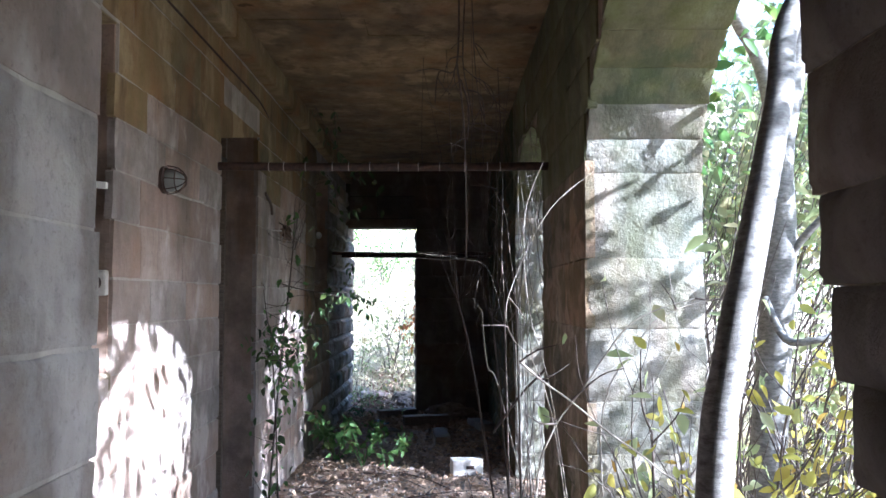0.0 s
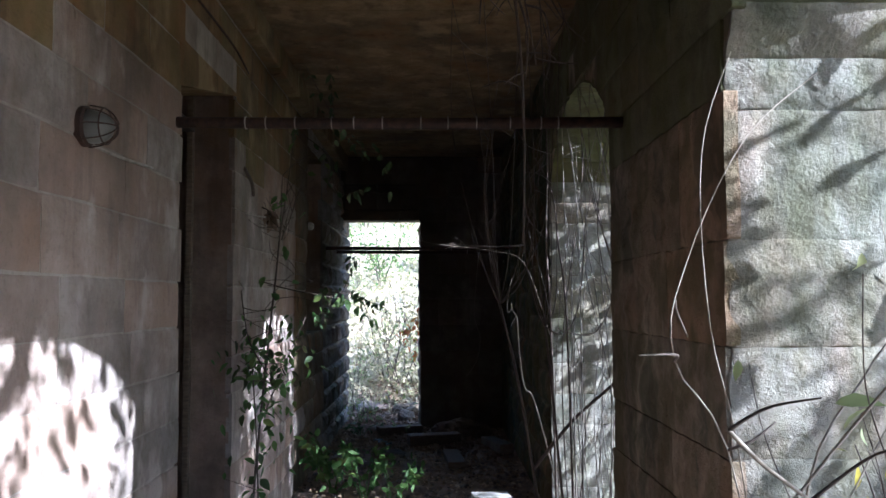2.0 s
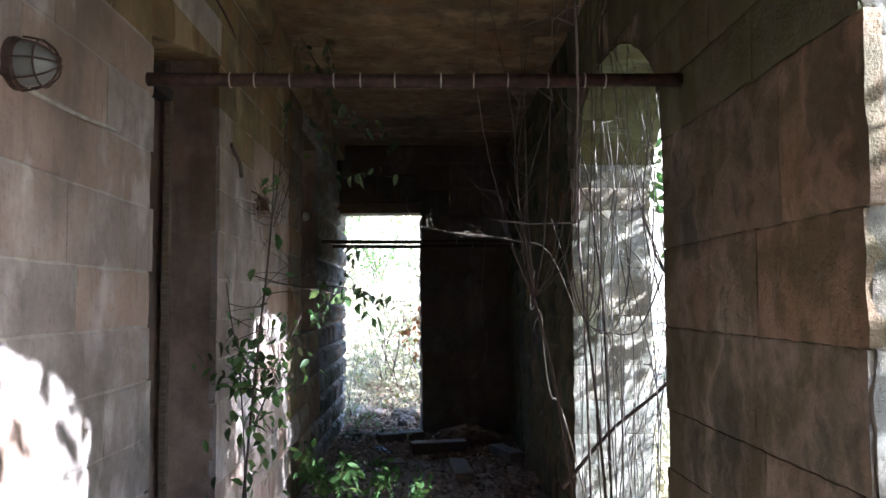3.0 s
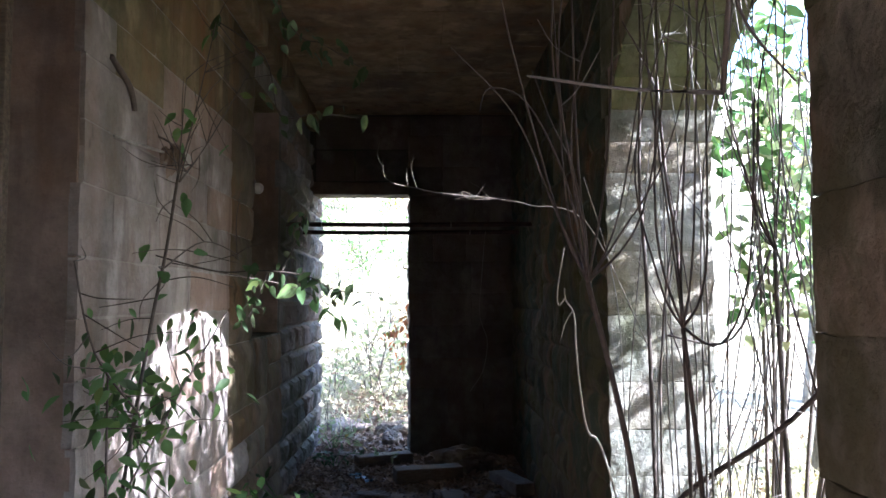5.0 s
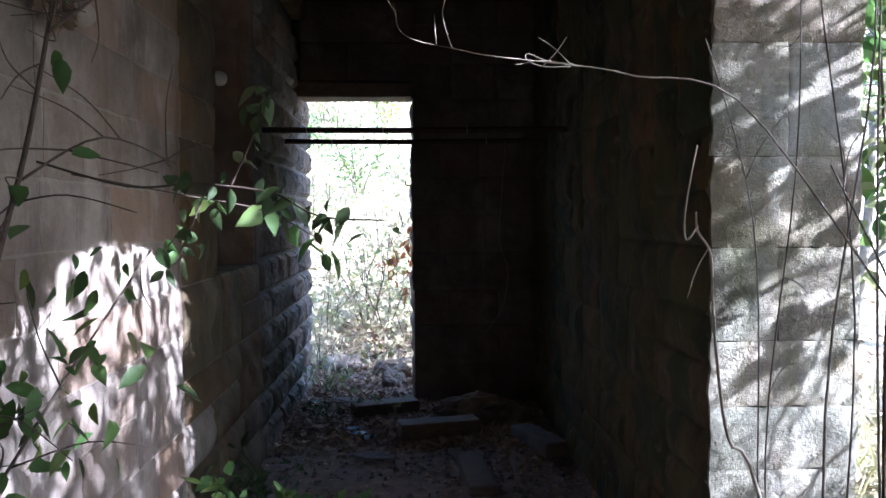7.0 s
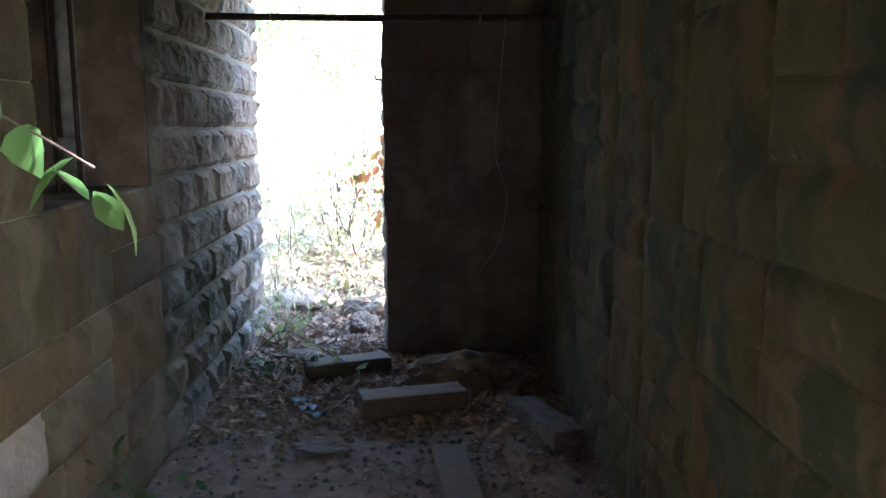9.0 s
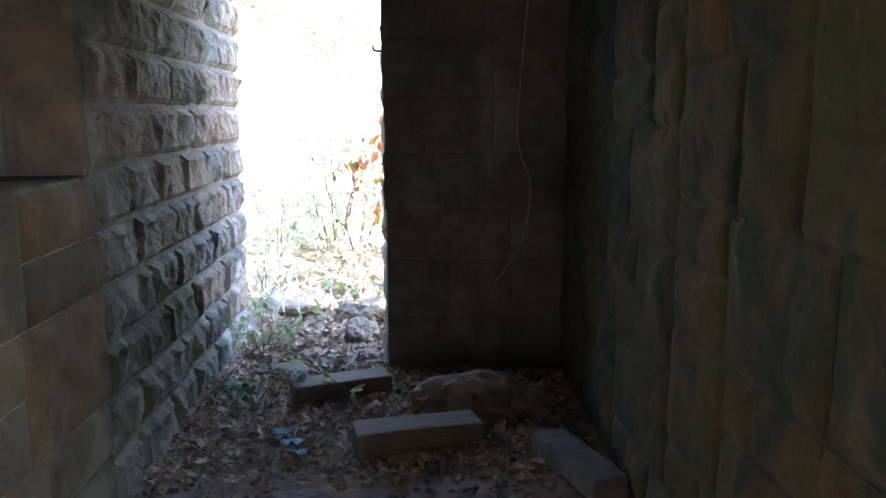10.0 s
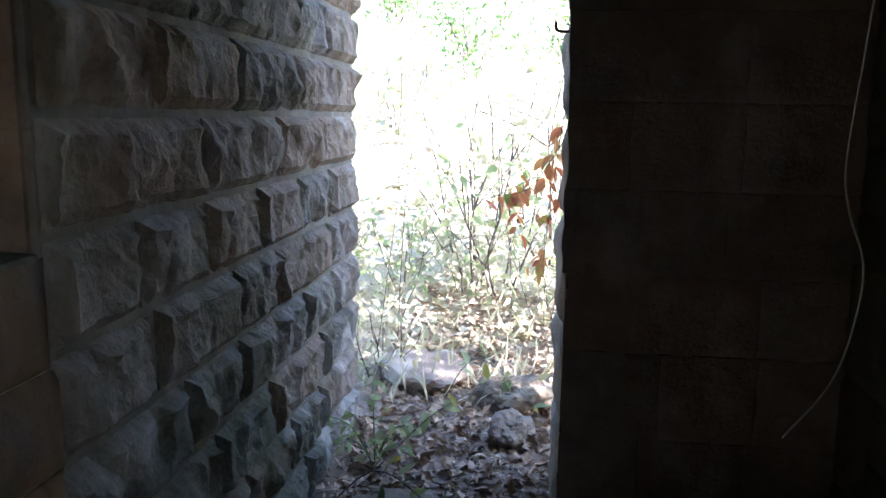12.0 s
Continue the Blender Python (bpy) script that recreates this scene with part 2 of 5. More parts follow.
def tube(bm, pts, r0, r1, sides=6):
    """A tapered stem along a smooth line through a few points."""
    pts = [Vector(p) for p in pts]
    line = []
    for i in range(len(pts) - 1):
        a, b, c, d = pts[max(i - 1, 0)], pts[i], pts[i + 1], pts[min(i + 2, len(pts) - 1)]
        k = 5 if len(pts) > 2 else 2
        for j in range(k):
            t = j / k
            line.append(0.5 * (2 * b + (c - a) * t + (2 * a - 5 * b + 4 * c - d) * t * t + (3 * b - a - 3 * c + d) * t ** 3))
    line.append(pts[-1])
    rings, side = [], Vector((1, 0.3, 0.1)).normalized()
    for i, p in enumerate(line):
        w = (line[min(i + 1, len(line) - 1)] - line[max(i - 1, 0)]).normalized()
        u = w.cross(side)
        u = u.normalized() if u.length > 0.05 else w.orthogonal().normalized()
        v = w.cross(u)
        r = r0 + (r1 - r0) * i / (len(line) - 1)
        rings.append([bm.verts.new(p + r * (math.cos(2 * math.pi * k / sides) * u + math.sin(2 * math.pi * k / sides) * v)) for k in range(sides)])
    for a, b in zip(rings, rings[1:]):
        for k in range(sides):
            bm.faces.new((a[k], a[(k + 1) % sides], b[(k + 1) % sides], b[k]))
    bm.faces.new(rings[0])
    bm.faces.new(rings[-1][::-1])
    return line


def leaf_mesh(name, items, material, parent=None, label=""):
    """Leaves: items are place, direction, length, width. Small counts get a rounder, veined blade."""
    verts, faces = [], []
    fine = len(items) <= 600
    for p, d, ln, wd in items:
        p, d = Vector(p), Vector(d).normalized()
        side = d.cross(Vector((rng.uniform(-1, 1), rng.uniform(-1, 1), rng.uniform(0.2, 1)))).normalized()
        up = side.cross(d)
        k = len(verts)
        fold, droop = rng.uniform(0.05, 0.3) * wd, rng.uniform(-0.35, 0.1) * ln
        if fine:
            verts.append(p)
            for t, w in ((0.14, 0.3), (0.38, 0.5), (0.66, 0.38), (0.86, 0.16)):
                q = p + d * ln * t + up * droop * t * t
                verts += [q + side * wd * w + up * fold * w * 2, q, q - side * wd * w + up * fold * w * 2]
            verts.append(p + d * ln + up * droop)
            faces += [(k, k + 2, k + 1), (k, k + 3, k + 2)]
            for j in (1, 4, 7):
                faces += [(k + j, k + j + 1, k + j + 4, k + j + 3), (k + j + 1, k + j + 2, k + j + 5, k + j + 4)]
            faces += [(k + 10, k + 11, k + 13), (k + 11, k + 12, k + 13)]
        else:
            q = p + d * ln * 0.45
            verts += [p, q + side * wd * 0.5 + up * fold, q - side * wd * 0.5 + up * fold, q, p + d * ln + up * droop]
            faces += [(k, k + 3, k + 1), (k, k + 2, k + 3), (k + 1, k + 3, k + 4), (k + 3, k + 2, k + 4)]
    me = bpy.data.meshes.new(name)
    me.from_pydata(verts, [], faces)
    if fine:
        me.polygons.foreach_set("use_smooth", [True] * len(faces))
    return mesh_object(name, me, material, parent, label)


def any_way(up=0.0):
    z = rng.uniform(-1, 1)
    a = rng.uniform(0, 2 * math.pi)
    s = math.sqrt(1 - z * z)
    return Vector((s * math.cos(a), s * math.sin(a), z + up)).normalized()


# ---- the plan ----
XL, XR, XO, TOP = -1.30, 0.62, 1.12, 3.2
XN, YN = -0.72, 1.655
Y_END, X_JAMB, Z_LINTEL = 10.7, -0.35, 2.44
SPRING, RISE = 2.04, 0.7
ARCHES = ((1.33, 3.46), (4.85, 6.88))
FOOT_STEPS, FOOT_ENDS = (1.06, 1.22, 1.37, 1.52, 1.67), (1.14, 1.17, 1.21, 1.25, 1.29, 1.325)
HOLES = ((2.2, 3.17, 1.2, 2.6), (4.66, 5.63, -0.3, 2.645), (8.08, 9.12, 1.2, 2.85))


def ground_height(x, y):
    h = 0.02 * noise.noise((x * 1.6, y * 1.6, 0)) + 0.012 * noise.noise((x * 6, y * 6, 3))
    if y > 12:
        h += min(0.32 * (y - 12) ** 1.15, 9.0) * (1 + 0.12 * noise.noise((x * 0.4, y * 0.4, 8)))
    if x > 1.3:
        h += 0.04 * (x - 1.3) + 0.05 * noise.noise((x, y, 5)) * min(1, x - 1.3)
        if x > 9:
            h += min(0.12 * (x - 9), 3)
    if x > XR - 0.25:
        h -= 0.02
    return h


# ground: one sheet to the horizon
def axis(lo, hi, step):
    a = [lo + step * k for k in range(int((hi - lo) / step) + 1)]
    grow = [0.5, 1.2, 2.5, 5, 9, 15, 25, 45, 80, 160]
    return [lo - g for g in reversed(grow)] + a + [a[-1] + g for g in grow]


xs, ys = axis(-2.4, 5, 0.11), axis(-4, 17, 0.11)
verts = [(x, y, ground_height(x, y)) for y in ys for x in xs]
W = len(xs)
faces = [(j * W + i, j * W + i + 1, j * W + W + i + 1, j * W + W + i) for j in range(len(ys) - 1) for i in range(W - 1)]
me = bpy.data.meshes.new("ground")
me.from_pydata(verts, [], faces)
me.polygons.foreach_set("use_smooth", [True] * len(faces))
ground = tagged(mesh_object("ground", me, EARTH), "dark leaf mould and trodden earth over the floor", "ground", kind="structure")

# the house wall: projecting length by the entrance, then windows and a doorway
bm = bmesh.new()
y = YN
for a, b, z0, z1 in HOLES:
    box(bm, XL - 0.5, XL, y, a, -0.3, TOP)
    box(bm, XL - 0.5, XL, a, b, z1, TOP)
    if z0 > 0:
        box(bm, XL - 0.5, XL, a, b, -0.3, z0)
    y = b
wall_west = tagged(part("wall_west", bm, MORTAR), "coursed sandstone house wall with recessed windows and doorway", "wall", kind="structure")
bm = bmesh.new()
box(bm, XL - 0.5, XL, y, 11.45, -0.3, TOP + 1.5)
wall_rock = tagged(part("wall_west_end", bm, MORTAR_GREY), "rock-faced grey sandstone wall beside the open doorway", "wall", kind="structure")
bm = bmesh.new()
box(bm, XL - 0.5, XN, -4.0, YN, -0.3, TOP)
wall_porch = tagged(part("wall_porch", bm, MORTAR), "grey sandstone wall projecting into the passage", "wall", kind="structure")
# closed rooms added behind the openings so that these stay dark
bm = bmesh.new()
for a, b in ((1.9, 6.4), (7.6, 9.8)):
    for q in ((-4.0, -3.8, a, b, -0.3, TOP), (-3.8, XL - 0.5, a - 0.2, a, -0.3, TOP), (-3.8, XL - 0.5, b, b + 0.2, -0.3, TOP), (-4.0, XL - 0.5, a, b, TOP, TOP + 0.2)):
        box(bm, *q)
tagged(part("wall_inner", bm, STONE_DARK), "shade-dark walls of rooms added to keep the openings black", "wall", kind="structure")

# the arcade wall
bm = bmesh.new()
y = -4.0
for a, b in ARCHES:
    # left solid behind the start point, so the near pier stays dim
    if y < 0:
        for z0, z1, end in zip((-0.3,) + FOOT_STEPS, FOOT_STEPS + (TOP,), FOOT_ENDS):
            box(bm, XR, XO, y, end, z0, z1)
    else:
        box(bm, XR, XO, y, a, -0.3, TOP)
    c, r = (a + b) / 2, (b - a) / 2
    N = 24
    pts = [(c - r * math.cos(math.pi * k / N), SPRING + RISE * math.sin(math.pi * k / N)) for k in range(N + 1)]
    for (y0, z0), (y1, z1) in zip(pts, pts[1:]):
        v = [bm.verts.new(p) for x in (XR, XO) for p in ((x, y0, z0), (x, y1, z1), (x, y1, TOP), (x, y0, TOP))]
        for f in ((0, 3, 2, 1), (4, 5, 6, 7), (0, 1, 5, 4), (2, 3, 7, 6)):
            bm.faces.new([v[i] for i in f])
    y = b
wall_east = tagged(part("wall_east", bm, STONE_PIER), "arcaded sandstone wall green with algae", "wall", kind="structure")

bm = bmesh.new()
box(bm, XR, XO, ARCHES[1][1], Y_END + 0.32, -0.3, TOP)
wall_moss = tagged(part("wall_east_end", bm, STONE_MOSS), "mossy sandstone wall beyond the arches, darkened to hold shade", "wall", kind="structure")
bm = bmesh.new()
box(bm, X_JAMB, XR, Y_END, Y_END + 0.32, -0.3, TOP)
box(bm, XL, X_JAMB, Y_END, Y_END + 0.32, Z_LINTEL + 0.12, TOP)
wall_north = tagged(part("wall_north", bm, MORTAR_DARK), "end wall beside the open doorway, shade put into its colour", "wall", kind="structure")
lintel = thing("lintel", "long worn stone lintel over the open doorway", "lintel", kind="structure")
bm = soft_box(-XL + X_JAMB + 0.02, 0.32, 0.12, 0.015, 0.012, 2, 4)
bmesh.ops.translate(bm, vec=((XL + X_JAMB) / 2, Y_END + 0.16, Z_LINTEL), verts=bm.verts)
part("lintel_stone", bm, ROCK, lintel)
# unseen wall added behind the start point to keep daylight out
bm = bmesh.new()
box(bm, XN, XR, -4.3, -4, -0.3, TOP)
tagged(part("wall_south", bm, MORTAR), "plain stone wall added out of view to close the passage", "wall", kind="structure")

# ceiling: board-marked slab
bm = bmesh.new()
box(bm, XL - 0.5, XO + 0.1, -4.3, Y_END + 0.34, TOP + 0.03, TOP + 0.3)
y = -4.0
while y < Y_END + 0.25:
    step = rng.choice((0.24, 0.3, 0.42))
    x = XL
    while x < XR:
        w = min(rng.uniform(0.6, 1.3), XR - x)
        if XR - x - w < 0.3:
            w = XR - x
        z = TOP + rng.uniform(-0.003, 0.003)
        box(bm, x + 0.0012, x + w - 0.0012, y + 0.0012, min(y + step, Y_END + 0.32) - 0.0012, z, TOP + 0.05)
        x += w
    y += step
tagged(part("ceiling", bm, CEIL), "brown-stained board-marked concrete ceiling slab", "ceiling", kind="structure")
bm = bmesh.new()
box(bm, XL - 4.5, XO + 0.3, -4.5, Y_END + 0.36, TOP + 0.3, TOP + 0.5)
tagged(part("roof", bm, MORTAR), "flat stone roof over the passage", "roof", kind="structure")

# top course along the house wall, a stone ledge under the slab
cornice = thing("cornice", "pale stained stone ledge course under the ceiling", "cornice", kind="structure")
y = YN + 0.02
while y < 10.6:
    ln = min(rng.uniform(0.7, 1.1), 10.66 - y)
    bm = soft_box(0.1, ln - 0.01, 0.17, 0.02, 0.008, 1, int(y * 10))
    bmesh.ops.translate(bm, vec=(XL + 0.045, y + ln / 2, TOP - 0.175), verts=bm.verts)
    part("ledge_stone", bm, STONE_HIGH, cornice)
    y += ln

# window and door fittings
def tilt_box(parent, name, size, at, material, rot=(0, 0, 0), bevel=0.004, label=""):
    bm = soft_box(*size, bevel)
    bmesh.ops.transform(bm, matrix=pose(*at, *rot), verts=bm.verts)
    return part(name, bm, material, parent, label)


def window(name, y0, y1, z0, z1, x, label, wood=PAINT):
    w = thing(name, label, "window", kind="structure")
    for yy in (y0 + 0.035, y1 - 0.035):
        tilt_box(w, "window_frame", (0.06, 0.06, z1 - z0 - 0.04), (x, yy, z0 + 0.03), wood)
    for zz in (z0 + 0.03, z0 + 0.16, (z0 + z1) / 2, z1 - 0.09):
        tilt_box(w, "rail", (0.055, y1 - y0 - 0.13, 0.05), (x, (y0 + y1) / 2, zz), wood)
    tilt_box(w, "mullion", (0.045, 0.045, z1 - z0 - 0.1), (x - 0.006, (y0 + y1) / 2, z0 + 0.05), wood)
    tilt_box(w, "sill", (0.34, y1 - y0 - 0.006, 0.07), (XL - 0.165, (y0 + y1) / 2, z0 - 0.062), STONE_PIER, bevel=0.012)
    for k in range(1, 5):
        bm = bmesh.new()
        yy = y0 + (y1 - y0) * k / 5
        tube(bm, ((x + 0.09, yy, z0), (x + 0.09, yy, z1)), 0.009, 0.009, 8)
        part("bar", bm, IRON, w)
    return w


win1 = window("window_1", 2.2, 3.17, 1.2, 2.6, XL - 0.24, "empty window with flaking pale frame and iron bars")
tilt_box(win1, "stay_arm", (0.3, 0.03, 0.025), (XL - 0.14, 3.05, 1.93), PAINT, (0, 4, 8))
window("window_2", 8.08, 9.12, 1.2, 2.85, XL - 0.3, "dark recessed window with worn frame and bars", MID_PAINT)

door = thing("door_1", "dark doorway with a near-black plank door added inside", "door", kind="structure")
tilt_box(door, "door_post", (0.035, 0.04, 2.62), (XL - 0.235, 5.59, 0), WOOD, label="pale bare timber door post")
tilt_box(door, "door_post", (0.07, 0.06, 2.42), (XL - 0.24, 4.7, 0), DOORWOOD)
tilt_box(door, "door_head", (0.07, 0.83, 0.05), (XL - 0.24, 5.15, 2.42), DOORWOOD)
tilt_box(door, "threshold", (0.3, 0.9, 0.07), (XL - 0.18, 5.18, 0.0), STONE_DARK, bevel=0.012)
# door leaf added, its near-black planks standing in for the dark interior
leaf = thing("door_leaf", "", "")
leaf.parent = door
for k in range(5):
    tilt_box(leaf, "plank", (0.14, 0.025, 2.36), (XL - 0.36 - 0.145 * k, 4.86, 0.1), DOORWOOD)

# ---- loose and fixed things ----
lamp = thing("bulkhead_lamp", "round bulkhead lamp with wire cage on the wall", "lamp", at=(XL, 3.69, 2.045))
lamp.scale = (0.85, 0.85, 0.85)


def disc(bm, r, x0, x1, seg=20, r2=None):
    m4 = pose(0, 0, 0, 0, 90, 0)
    g = bmesh.ops.create_cone(bm, cap_ends=True, segments=seg, radius1=r, radius2=r2 or r, depth=x1 - x0)
    bmesh.ops.transform(bm, matrix=Matrix.Translation(((x0 + x1) / 2, 0, 0)) @ m4, verts=g["verts"])


bm = bmesh.new()
disc(bm, 0.075, 0.0, 0.025)
disc(bm, 0.068, 0.025, 0.035, 20, 0.062)
part("base", bm, IRON, lamp)
bm = bmesh.new()
bmesh.ops.create_uvsphere(bm, u_segments=18, v_segments=10, radius=0.064)
bmesh.ops.transform(bm, matrix=Matrix.Translation((0.045, 0, 0)) @ Matrix.Diagonal((1.2, 1, 1, 1)), verts=bm.verts)
part("glass_dome", bm, GLASS, lamp, "dusty glass dome", True)
for k in range(4):
    a = math.pi * k / 4
    bm = bmesh.new()
    c, s = math.cos(a), math.sin(a)
    arc = [(0.03 + 0.105 * math.sin(math.pi * j / 6), 0.078 * c * math.cos(math.pi * j / 6), 0.078 * s * math.cos(math.pi * j / 6)) for j in range(7)]
    tube(bm, arc, 0.003, 0.003, 5)
    part("cage_wire", bm, IRON, lamp)
bm = bmesh.new()
ring = [(0.09, 0.066 * math.cos(2 * math.pi * j / 12), 0.066 * math.sin(2 * math.pi * j / 12)) for j in range(13)]
tube(bm, ring, 0.003, 0.003, 5)
part("cage_ring", bm, IRON, lamp)


def cable(name, label, pts, r=0.005, material=CABLE, category="cable"):
    bm = bmesh.new()
    tube(bm, pts, r, r, 6)
    return tagged(part(name, bm, material, None, "", True), label, category)


cable("lamp_cable", "short stiff cut cable beside the lamp", ((XL + 0.004, 3.74, 2.0), (XL + 0.012, 4.0, 2.0), (XL + 0.02, 4.27, 2.01)), 0.006)
cable("ceiling_cable", "thin loose cable along the wall top", ((XL + 0.004, 3.3, 2.9), (XL + 0.02, 4.6, 2.88), (XL + 0.015, 5.5, 2.88), (XL + 0.004, 5.9, 2.84)), 0.006, IRON)
cable("hanging_wire", "thin pale wire hanging from the iron bar", ((0.31, 10.08, 2.03), (0.278, 9.84, 1.93), (0.25, 9.8, 1.62), (0.232, 9.8, 1.36), (0.25, 9.8, 1.24), (0.292, 9.8, 1.12), (0.285, 9.8, 0.98), (0.245, 9.8, 0.83), (0.147, 9.8, 0.688)), 0.0026, OLD_WIRE)

for yy, zz, r, clips, lab in ((4.6, 2.26, 0.024, 12, "rusted iron tie bar spanning the passage"),
                              (9.2, 2.015, 0.018, 3, "rusted iron bar spanning the passage"),
                              (10.1, 2.03, 0.019, 3, "rusted iron bar before the open doorway")):
    ob = thing("iron_bar", lab, "bar", "tie bars across the passage")
    bm = bmesh.new()
    tube(bm, ((XL - 0.03, yy, zz), (-0.34, yy, zz - 0.006), (XR + 0.03, yy, zz)), r, r, 10)
    part("rod", bm, IRON, ob, "", True)
    for k in range(clips):
        bm = bmesh.new()
        c = -1.05 + 1.5 * (k + rng.uniform(0, 0.5)) / clips
        ring = [(c, yy + (r + 0.002) * math.cos(math.pi * j / 5), zz - 0.003 + (r + 0.002) * math.sin(math.pi * j / 5)) for j in range(11)]
        tube(bm, ring, 0.003, 0.003, 5)
        part("wire_tie", bm, CABLE, ob)

sock = thing("socket_box", "old surface socket box with conduit loop", "socket", at=(XL - 0.06, 3.156, 1.56))
tilt_box(sock, "housing", (0.1, 0.035, 0.1), (0, -0.015, -0.05), WHITE_PLASTIC, bevel=0.01)
bm = bmesh.new()
g = bmesh.ops.create_cone(bm, cap_ends=True, segments=18, radius1=0.034, radius2=0.03, depth=0.014)
bmesh.ops.transform(bm, matrix=pose(0, -0.039, 0, 90, 0, 0), verts=g["verts"])
part("socket_face", bm, IRON, sock)
bm = bmesh.new()
tube(bm, ((0.0, -0.015, -0.05), (0.01, -0.02, -0.1), (-0.03, -0.02, -0.14), (-0.1, -0.012, -0.14)), 0.008, 0.008, 7)
part("conduit", bm, CABLE, sock, "", True)

for yy, zz, nm in ((6.5, 2.045, "wall_fitting"), (8.06, 2.14, "wall_fitting")):
    f = thing(nm, "broken rusty lamp fitting on the wall", "fitting", "wall fittings", at=(XL, yy, zz))
    bm = bmesh.new()
    disc(bm, 0.055, 0, 0.03, 14, 0.045)
    part("base", bm, IRON, f)
    bm = bmesh.new()
    bmesh.ops.create_uvsphere(bm, u_segments=12, v_segments=8, radius=0.035)
    bmesh.ops.translate(bm, vec=(0.045, 0.012, -0.01), verts=bm.verts)
    part("holder", bm, WHITE_PLASTIC if yy > 8 else CABLE, f, "", True)
cable("stick", "broken twig caught against the stone", ((XL + 0.01, 5.8, 2.26), (XL + 0.02, 5.95, 2.2), (XL + 0.015, 6.02, 2.13)), 0.011, STEM, "twig")
cable("wall_wire", "stiff wire leading to the broken fitting", ((XL + 0.01, 5.85, 2.0), (XL + 0.03, 6.2, 2.02), (XL + 0.03, 6.47, 2.045)), 0.006)
cable("jamb_hook", "small iron hook in the doorway jamb", ((X_JAMB + 0.02, 10.78, 1.74), (X_JAMB - 0.06, 10.78, 1.74), (X_JAMB - 0.07, 10.78, 1.77)), 0.006, IRON, "hook")

# timbers, stones and rubble at the far end
for size, at, rz, lab in (((0.5, 0.16, 0.09), (-0.58, 10.28, 0.01), 20, "weathered timber offcut lying on leaves"),
                          ((0.54, 0.17, 0.11), (-0.2, 9.62, 0.01), 13, "thick weathered timber block on the floor"),
                          ((0.15, 0.62, 0.06), (-0.02, 8.72, 0.01), 4, "short plank lying along the floor"),
                          ((0.15, 0.5, 0.09), (0.43, 9.33, 0.01), 18, "dark plank leaning by the wall foot")):
    bm = soft_box(*size, 0.012, 0.004, 2, int(size[0] * 100))
    ob = tagged(part("timber_block", bm, GREYWOOD if "dark" in lab else WOOD), lab, "timber", "loose timbers")
    ob.matrix_basis = pose(*at, 0, 0, rz)


def boulder(name, size, at, rz, lab, material=ROCK, flat=1.0, seed=1):
    bm = bmesh.new()
    bmesh.ops.create_icosphere(bm, subdivisions=4, radius=0.5)
    for v in bm.verts:
        v.co *= 1 + 0.5 * noise.noise(v.co * 2.2 + Vector((seed * 5, 0, 0))) + 0.28 * abs(noise.noise(v.co * 5 + Vector((0, seed, 0)))) + 0.1 * noise.noise(v.co * 11) + 0.06 * abs(noise.noise(v.co * 23))
        v.co.z = max(v.co.z, -0.25)
        v.co = Vector((v.co.x * size[0], v.co.y * size[1], (v.co.z + 0.25) * size[2]))
    ob = tagged(part(name, bm, material), lab, "stone")
    ob.matrix_basis = pose(*at, 0, 0, rz)
    return ob


boulder("boulder", (0.52, 0.34, 0.3), (0.12, 9.98, -0.01), -20, "rough fallen sandstone lump beside the wall", seed=2)
boulder("flat_stone", (0.26, 0.13, 0.05), (-0.63, 9.13, 0.005), 5, "thin flat stone slab on the floor", GRIT, seed=3)
boulder("boulder", (0.36, 0.24, 0.2), (-0.53, 11.7, 0.0), 10, "mossy loose stone outside the doorway", seed=4)
boulder("boulder", (0.24, 0.16, 0.16), (-0.55, 11.28, 0.0), 60, "dark loose stone outside the doorway", STONE_DARK, seed=5)
boulder("boulder", (0.46, 0.62, 0.2), (-1.05, 12.15, -0.02), 20, "pale sunlit flat stone outside the doorway", STONE_GREY, seed=6)
boulder("flat_stone", (0.34, 0.2, 0.06), (-0.92, 10.62, 0.0), -15, "flat stone lying in the doorway litter", seed=7)

blk = thing("building_block", "pale concrete block lying in the sun", "block", at=(0.2, 6.98, 0.0))
bm = soft_box(0.26, 0.16, 0.13, 0.008, 0.003, 2, 9)
part("block_body", bm, CONCRETE, blk)
# thin dark plate on the face, painting the shade of a small hole
bm = soft_box(0.07, 0.004, 0.028, 0.001)
bmesh.ops.translate(bm, vec=(0.02, -0.0815, 0.055), verts=bm.verts)
part("hole_shade_plate", bm, IRON, blk)
blk.rotation_euler = (0, 0, radians(8))

bm = bmesh.new()
for k in range(3):
    g = bmesh.ops.create_grid(bm, x_segments=6, y_segments=4, size=0.5)
    for v in g["verts"]:
        v.co = Vector((v.co.x * 0.1, v.co.y * 0.055, 0.02 + 0.03 * noise.noise(v.co * 5 + Vector((k * 7, 0, 0))))) + Vector((-0.78 + 0.05 * k, 9.72 - 0.1 * k, 0.02))
tagged(part("plastic_scrap", bm, BLUE, None, "", True), "crumpled faded blue plastic scrap in the litter", "litter")

